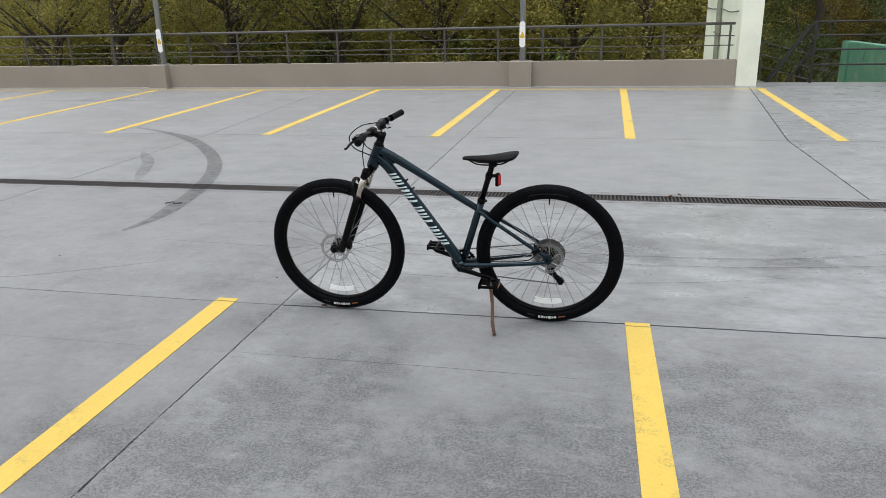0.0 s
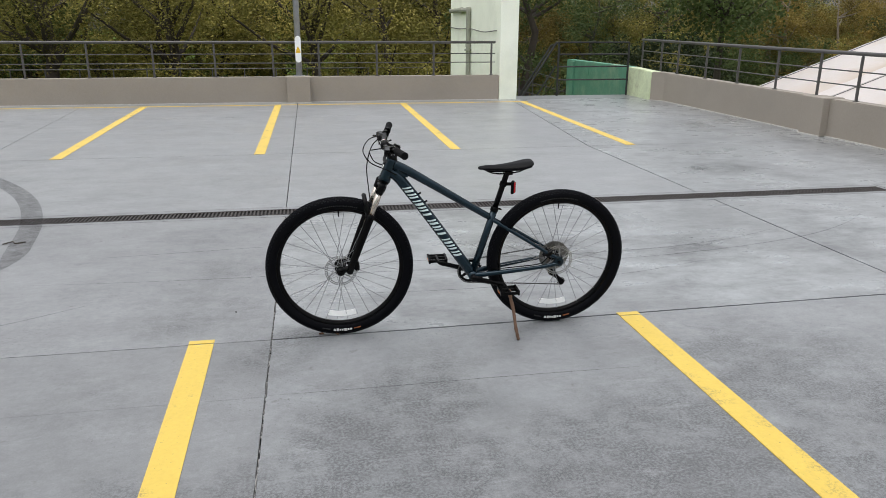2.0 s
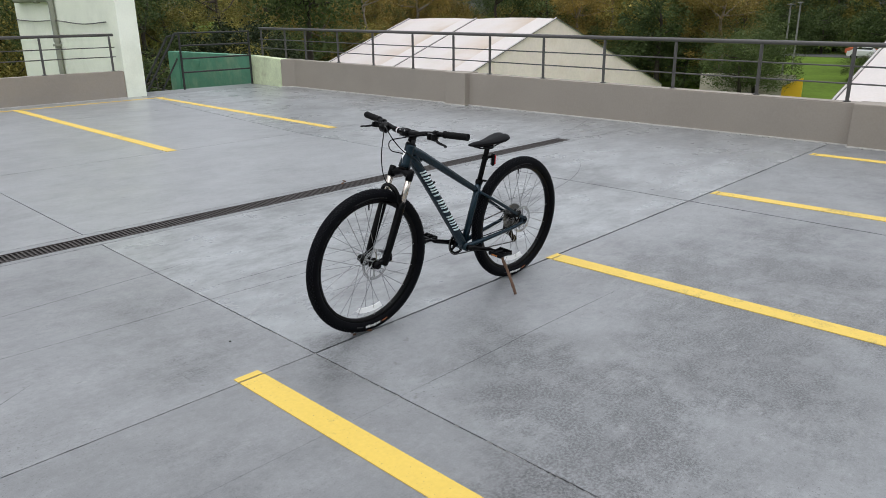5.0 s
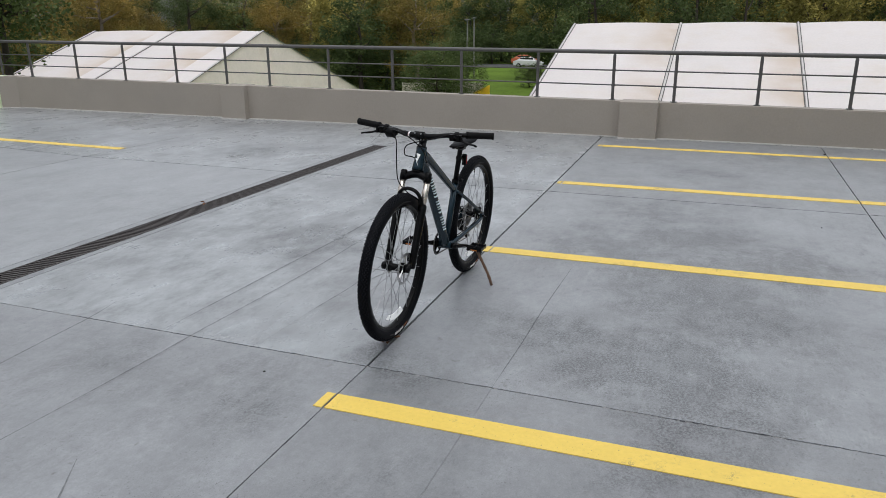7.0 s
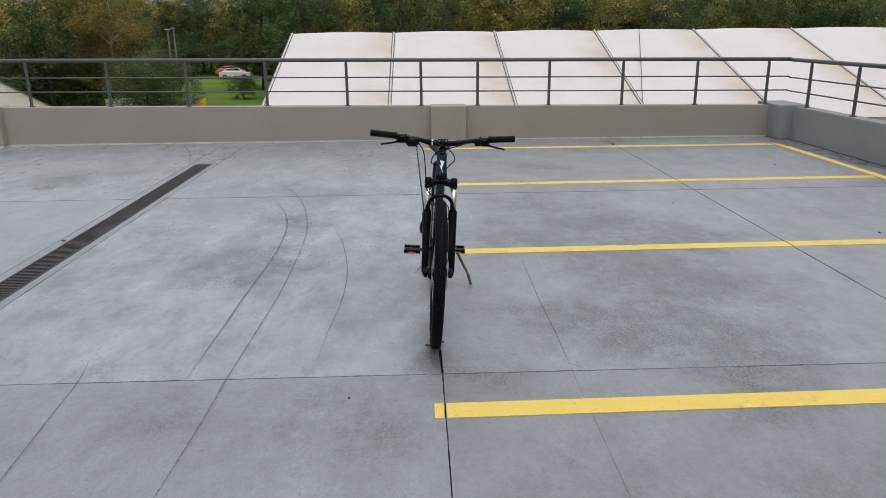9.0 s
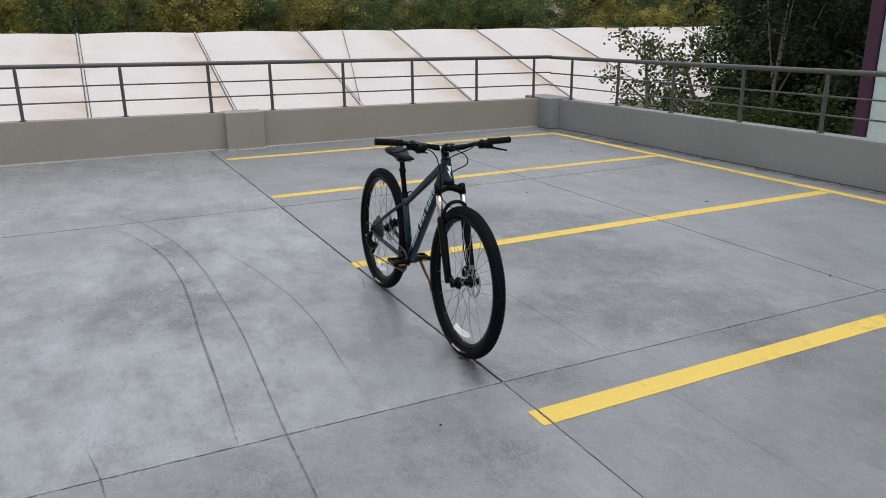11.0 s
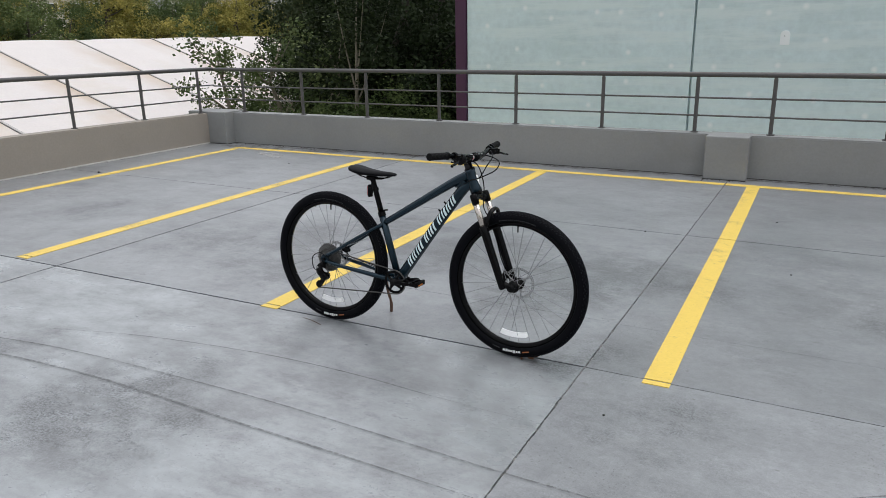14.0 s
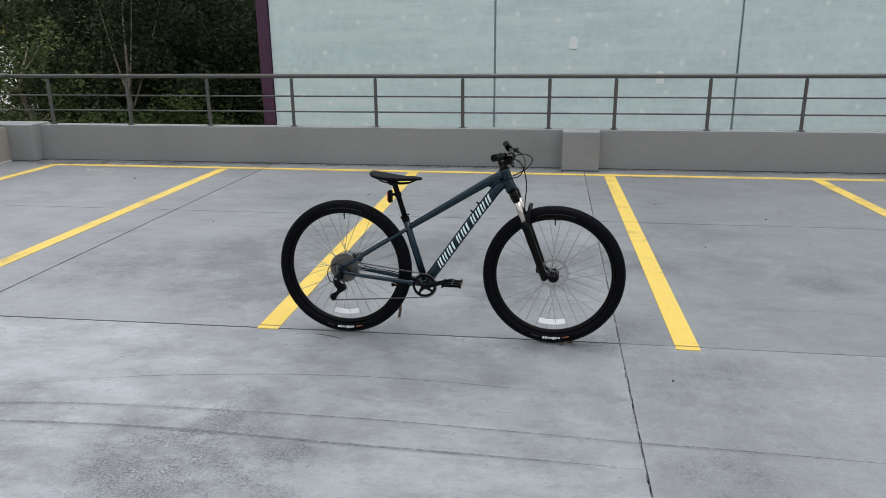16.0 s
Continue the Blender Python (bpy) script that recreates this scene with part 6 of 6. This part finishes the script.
# ---- trees ----
def tree(seed, height, spread, leaf_mat, bark, leaves=24000, leaf=0.095, low=0.12, name="tree", label="leafy green tree", thick=1.0, rise=(0.03, 0.16), first=0.22, limbs=13, kite=False):
    """A tapered trunk, limbs reaching into the crown, and a crown of small leaves in uneven clumps with gaps."""
    rnd = random.Random(seed)
    t = thing(name, label, "tree", "trees")
    bm = bmesh.new()
    r0 = (height * 0.018 + 0.05) * thick
    lean = [(0, 0, 0)]
    for k in range(1, 6):
        lean.append((rnd.uniform(-0.25, 0.25) * k * 0.4, rnd.uniform(-0.25, 0.25) * k * 0.4, height * 0.85 * k / 5))
    sweep(bm, lean, [r0, r0 * 0.85, r0 * 0.7, r0 * 0.5, r0 * 0.3, r0 * 0.1], 8)
    tips = []
    for k in range(limbs):
        f = rnd.uniform(first, 0.85)
        i = min(int(f * 5), 4)
        p = Vector(lean[i]).lerp(Vector(lean[i + 1]), f * 5 - i)
        a = rnd.uniform(0, 2 * math.pi)
        reach = spread * rnd.uniform(0.5, 0.95) * (1.15 - 0.6 * f)
        q = p + Vector((math.cos(a) * reach, math.sin(a) * reach, height * rnd.uniform(*rise)))
        mid = p.lerp(q, 0.5) + Vector((0, 0, -0.04 * height * rnd.random()))
        sweep(bm, [p, mid, q], [r0 * 0.35, r0 * 0.2, r0 * 0.05], 5, caps=False)
        tips += [q, mid, p.lerp(q, 0.78)]
    part("trunk", bm, bark, t, smooth=True)
    clumps = []
    for q in tips:
        for _ in range(3):
            clumps.append((q + Vector([rnd.gauss(0, spread * 0.17) for _ in range(3)]), rnd.uniform(0.3, 0.62) * spread * 0.42))
    for _ in range(34):
        a, f = rnd.uniform(0, 2 * math.pi), rnd.random()
        r = spread * (0.55 + 0.4 * rnd.random()) * math.sin(math.pi * (0.16 + 0.8 * f)) ** 0.7
        clumps.append((Vector((math.cos(a) * r, math.sin(a) * r, height * (low + (0.98 - low) * f))), rnd.uniform(0.28, 0.55) * spread * 0.42))
    verts, faces = [], []
    for i in range(leaves):
        c, r = clumps[rnd.randrange(len(clumps))]
        d = Vector((rnd.gauss(0, 1), rnd.gauss(0, 1), rnd.gauss(0, 0.75)))
        p = c + d.normalized() * r * rnd.random() ** 0.45
        s = leaf * rnd.uniform(0.6, 1.35)
        u = Vector((rnd.gauss(0, 1), rnd.gauss(0, 1), rnd.gauss(0, 0.6))).normalized()
        w = u.cross(Vector((rnd.gauss(0, 1), rnd.gauss(0, 1), rnd.gauss(0, 1)))).normalized()
        b = len(verts)
        if kite:
            verts += [p - u * s * 0.5, p - u * s * 0.12 + w * s * 0.36, p + u * s * 0.5, p - u * s * 0.12 - w * s * 0.36]
            faces.append((b, b + 1, b + 2, b + 3))
        else:
            verts += [p - u * s * 0.5 - w * s * 0.3, p - u * s * 0.3 + w * s * 0.34, p + u * s * 0.58]
            faces.append((b, b + 1, b + 2))
    me = bpy.data.meshes.new("crown")
    me.from_pydata([tuple(v) for v in verts], [], faces)
    me.materials.append(leaf_mat)
    crown = new("crown", me)
    crown.parent = t
    return t


def plant(kinds, spots, seed, low=0.85, high=1.2):
    """Copies of the given trees at the spots, each turned and scaled on its own; the first ones are set down themselves."""
    rnd = random.Random(seed)
    for x, y in spots:
        k = rnd.choice(kinds)
        c = copy_thing(k, pose(x, y, -4.6, 0, 0, rnd.uniform(0, 360)))
        s = rnd.uniform(low, high)
        c.scale = (s, s, s * rnd.uniform(0.92, 1.08))


GREEN = [tree(1, 10, 3.6, M_LEAF, M_BARK, label="tall leafy green tree in the wood"), tree(2, 9, 3.2, M_LEAF, M_BARK, label="tall leafy green tree in the wood"), tree(3, 11, 3.4, M_LEAFDARK, M_BARK, label="tall dark green leafy tree in the wood")]
DARKS = [tree(4, 10, 3.4, M_LEAFSHADE, M_BARK, leaves=17000, leaf=0.13, kite=True, label="dark green leafy tree beside the building, shade put into its leaves"), tree(5, 9.5, 3.0, M_LEAFSHADE, M_BARK, leaves=17000, leaf=0.13, kite=True, label="dark green leafy tree beside the building, shade put into its leaves")]
AUTUMN = [tree(6, 9.5, 3.4, M_LEAFAUT, M_BARK2, leaves=20000, leaf=0.1, label="tree with yellow and brown autumn leaves"), tree(7, 9, 3.2, M_LEAFAUT, M_BARK2, leaves=20000, leaf=0.1, label="tree with yellow and brown autumn leaves")]
rs = random.Random(11)


def scatter(x0, x1, y0, y1, step):
    out = []
    y = y0
    while y <= y1:
        x = x0 + rs.uniform(0, step)
        while x <= x1:
            out.append((x + rs.uniform(-0.3, 0.3) * step, y + rs.uniform(-0.3, 0.3) * step))
            x += step
        y += step
    return out


def clear(spots, point, sight_gaps):
    """Fits the planting to the camera's view: drops the spots within the given bearings (degrees from the x axis) of a
    point on its path.
    """
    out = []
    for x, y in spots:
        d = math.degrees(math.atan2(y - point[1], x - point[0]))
        if not any(a <= d <= b2 for a, b2 in sight_gaps):
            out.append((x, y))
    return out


FAR = [tree(51, 10.5, 3.8, M_LEAF, M_BARK, leaves=11000, leaf=0.2, low=0.04, label="leafy green tree beyond the lawn"), tree(52, 10, 3.6, M_LEAFDARK, M_BARK, leaves=11000, leaf=0.2, low=0.04, label="dark green leafy tree beyond the lawn"), tree(53, 9.5, 3.4, M_LEAFDARK, M_BARK, leaves=10000, leaf=0.2, low=0.04, label="dark green leafy tree beyond the lawn")]
FARSHRUB = [tree(54, 4.8, 3.2, M_LEAFDARK, M_BARK, leaves=7000, leaf=0.19, low=0.0, name="shrub", label="dense dark green shrub beyond the lawn")]
SHRUB = [tree(14, 4.6, 3.0, M_LEAF, M_BARK, leaves=16000, leaf=0.095, low=0.02, name="shrub", label="dense leafy green shrub at the wood's edge"), tree(15, 4.2, 2.8, M_LEAFDARK, M_BARK, leaves=16000, leaf=0.095, low=0.02, name="shrub", label="dense dark green shrub at the wood's edge"), tree(16, 4.4, 2.8, M_LEAFAUT, M_BARK2, leaves=13000, leaf=0.095, low=0.02, name="shrub", label="shrub with yellowing autumn leaves")]
plant(GREEN, scatter(-34, 3, 32, 44, 4.2), 21, 0.9, 1.25)
OLD = [tree(41, 10.5, 5.4, M_LEAF, M_BARK, leaves=15000, leaf=0.09, low=0.64, thick=1.6, rise=(0.14, 0.34), first=0.48, label="old spreading tree with a dark forked trunk"), tree(42, 9.8, 5.0, M_LEAF, M_BARK, leaves=15000, leaf=0.09, low=0.62, thick=1.45, rise=(0.16, 0.36), first=0.46, label="old spreading tree with a dark forked trunk")]
OLD[0].location, OLD[1].location = (-9.1, 26.4, -4.6), (-14.6, 27.2, -4.6)
plant(OLD, [(-19.5, 26.6), (-5.0, 28.2), (0.6, 27.0), (-24, 28)], 43, 0.9, 1.1)
# Dark-leaved row stands in for the shade under the trees.
plant(SHRUB[1:2], scatter(-34, 8, 30.5, 30.5, 3.8), 31, 0.75, 1.05)
plant(GREEN, scatter(3, 8.5, 25, 36, 4.0), 22)
plant(SHRUB, scatter(4, 9, 27, 31, 4.0), 32)
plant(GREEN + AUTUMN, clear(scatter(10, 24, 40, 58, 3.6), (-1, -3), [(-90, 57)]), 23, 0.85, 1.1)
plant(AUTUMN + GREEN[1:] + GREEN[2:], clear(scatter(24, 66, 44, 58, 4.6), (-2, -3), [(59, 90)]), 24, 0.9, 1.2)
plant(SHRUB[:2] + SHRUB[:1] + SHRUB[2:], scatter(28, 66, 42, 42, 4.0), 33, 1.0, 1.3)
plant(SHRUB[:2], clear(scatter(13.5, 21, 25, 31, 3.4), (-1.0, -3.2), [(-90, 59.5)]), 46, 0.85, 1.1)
HEDGE = tree(17, 5.0, 2.7, M_LEAFSHADE, M_BARK, leaves=14000, leaf=0.12, low=0.02, kite=True, name="shrub", label="dense dark green shrub by the stairs, shade put into its leaves")
HEDGE.location = (14.4, 23.0, -4.6)
EDGE = tree(18, 9.2, 2.7, M_LEAFDARK, M_BARK, leaves=8000, leaf=0.11, low=0.7, rise=(0.06, 0.14), first=0.8, kite=True, label="dark green tree whose branches hang over the marquee")
EDGE.location = (12.3, 17.1, -4.6)
plant([HEDGE], [(16.0, 27.2), (13.6, 27.4), (18.2, 31.5), (20.6, 35.5)], 48, 1.05, 1.25)
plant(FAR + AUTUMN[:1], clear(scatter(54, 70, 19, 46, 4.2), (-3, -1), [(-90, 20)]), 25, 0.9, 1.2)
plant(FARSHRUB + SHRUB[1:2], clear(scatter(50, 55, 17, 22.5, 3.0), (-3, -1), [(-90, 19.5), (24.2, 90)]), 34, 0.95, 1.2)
plant(FARSHRUB + SHRUB[1:2], scatter(54.5, 57, 27, 46, 3.0), 47, 1.0, 1.35)
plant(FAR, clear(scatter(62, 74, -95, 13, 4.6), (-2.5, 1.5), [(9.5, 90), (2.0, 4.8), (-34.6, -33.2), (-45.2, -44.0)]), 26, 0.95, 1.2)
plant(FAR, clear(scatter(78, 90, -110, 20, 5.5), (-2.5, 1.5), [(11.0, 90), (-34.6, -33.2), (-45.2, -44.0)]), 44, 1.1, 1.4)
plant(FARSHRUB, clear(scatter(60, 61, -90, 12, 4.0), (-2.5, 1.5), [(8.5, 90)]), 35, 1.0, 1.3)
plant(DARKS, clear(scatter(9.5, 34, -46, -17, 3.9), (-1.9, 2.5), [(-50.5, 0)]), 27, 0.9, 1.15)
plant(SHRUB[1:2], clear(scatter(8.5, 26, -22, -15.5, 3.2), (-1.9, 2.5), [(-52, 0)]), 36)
plant(FAR, scatter(116, 130, 0, 64, 5.0), 28, 1.1, 1.5)
plant(FARSHRUB, scatter(112, 116, 0, 64, 3.8), 37, 1.0, 1.5)
plant(SHRUB[1:2], [(70, 17.0), (76, 14.5)], 45, 0.55, 0.7)
for k, (x, y) in zip(FAR + FARSHRUB, ((66, 30), (68, -20), (64, -44), (61, -30))):
    k.location = (x, y, -4.6)
for k, (x, y) in zip(GREEN + DARKS + AUTUMN + SHRUB, ((-12, 33), (5, 31), (-2, 36), (12.5, -20), (17, -24), (15, 50), (36, 56), (-5, 26.5), (11.5, -17), (40, 46))):
    k.location = (x, y, -4.6)
sap = tree(9, 6.9, 1.9, M_LEAFSAP, M_BARK2, leaves=3600, leaf=0.13, low=0.42, kite=True, name="sapling", label="young tree with sparse pale green leaves")
sap.location = (19.2, -17.3, -4.6)
fork_tree = tree(61, 9.0, 1.6, M_LEAFSHADE, M_BARK2, leaves=2500, leaf=0.1, low=0.5, thick=0.5, rise=(0.25, 0.4), first=0.45, limbs=3, kite=True, label="slim pale forked tree in front of the dark trees")
fork_tree.location = (12.6, -16.4, -4.6)
for x, y, a in ((16.2, -17.0, 130), (14.6, -17.6, 250)):
    copy_thing(sap, pose(x, y, -4.6, 0, 0, a))


# ---- far houses, a parked car, street lamps on the lawn ----
def apartment(x, y, turn, w, h):
    t = thing("apartment_building", "cream rendered apartment block far behind the trees", "building", "far buildings")
    part("wall", boxed(-6, 6, -w / 2, w / 2, 0, h), M_BUILDING, t)
    part("roof", boxed(-6.3, 6.3, -w / 2 - 0.3, w / 2 + 0.3, h, h + 0.35), M_PARAPET, t)
    for s in range(int(h // 3)):
        for k in range(int(w // 3)):
            yy = -w / 2 + 1.5 + 3 * k
            win = part("window", boxed(-6.06, -6.0, yy - 0.75, yy + 0.75, 1.0 + 3 * s, 2.5 + 3 * s), M_WHITE, t)
            part("pane", boxed(-6.09, -6.06, yy - 0.66, yy + 0.66, 1.09 + 3 * s, 2.41 + 3 * s), M_GLASS, win)
    t.matrix_world = pose(x, y, -4.6, 0, 0, turn)
    return t


apartment(150, 9.5, 3, 12, 13)
apartment(112, -76, -34, 15, 15)
apartment(96, -96, -45, 15, 15)

M_LAMPPOST = material("street_lamp_paint", (0.26, 0.25, 0.24), 0.6, 0.2, vary=0.1)
M_CARORANGE = material("orange_car_paint", (0.55, 0.14, 0.06), 0.3, vary=0.05, bump=0)
M_CARPAINT = material("white_car_paint", (0.7, 0.7, 0.72), 0.25, vary=0.03, bump=0)


def car(x, y, turn, paint_mat, label):
    t = thing("car", label, "car", "parked cars")
    body = bmesh.new()
    prof = ((-2.1, 0.35), (-2.12, 0.62), (-1.95, 0.8), (-1.1, 0.92), (-0.45, 1.42), (0.9, 1.45), (1.7, 1.0), (2.05, 0.92), (2.1, 0.5), (2.05, 0.32))
    left = [body.verts.new((u, -0.86 if v < 1.1 else -0.66, v)) for u, v in prof]
    right = [body.verts.new((u, 0.86 if v < 1.1 else 0.66, v)) for u, v in prof]
    body.faces.new(left), body.faces.new(right[::-1])
    for i in range(len(prof)):
        body.faces.new((left[i], left[(i + 1) % len(prof)], right[(i + 1) % len(prof)], right[i]))
    bmesh.ops.recalc_face_normals(body, faces=body.faces)
    part("body", body, paint_mat, t)
    for s in (-1, 1):
        part("side_window", boxed(-0.75, 1.1, s * 0.77 - 0.012, s * 0.77 + 0.012, 0.98, 1.34, 0.005), M_GLASS, t)
        for wx in (-1.3, 1.3):
            w = part("wheel", tube((wx, s * 0.7, 0.31), (wx, s * 0.88, 0.31), 0.31, 18), M_RUBBER, t)
            part("rim", tube((wx, s * 0.86, 0.31), (wx, s * 0.89, 0.31), 0.19, 14), M_STEEL, w)
    t.matrix_world = pose(x, y, -4.55, 0, 0, turn)
    return t


car(103, 25.6, 95, M_CARPAINT, "white hatchback parked by the lawn")
car(110.4, 28.0, 95, M_CARORANGE, "orange red hatchback parked behind the white one")


def street_lamp(x, y, top):
    t = thing("street_lamp", "slim grey street lamp with a round hood on the lawn", "street lamp", "street lamps", at=(x, y, -4.6))
    part("pole", tube((x, y, -4.6), (x, y, top), 0.11, 8, 0.08), M_LAMPPOST, t)
    hood = bmesh.new()
    sweep(hood, [(x, y, top), (x, y, top + 0.12), (x, y, top + 0.2), (x, y, top + 0.26)], [0.08, 0.1, 0.36, 0.06], 14)
    part("lamp_hood", hood, M_LAMPPOST, t)


street_lamp(73.2, 24.7, 1.75)
street_lamp(80.8, 26.5, 1.95)
bin_store = thing("bin_store", "low beige wall with a slanting yellow sheet on the lawn", "wall", at=(53.5, 19.5, -4.6))
yard = bmesh.new()
wall_prism(yard, [(52.6, 23.2), (54.6, 16.9), (54.85, 17.0), (52.85, 23.3)], -4.6, [-3.05] * 4)
part("wall", yard, M_BUILDING, bin_store)
sheet = bmesh.new()
wall_prism(sheet, [(54.3, 17.7), (54.66, 16.4), (54.74, 16.42), (54.38, 17.72)], -4.6, [-3.85, -3.2, -3.2, -3.85])
part("sheet", sheet, M_SIGNYEL, bin_store, "yellow sheet")
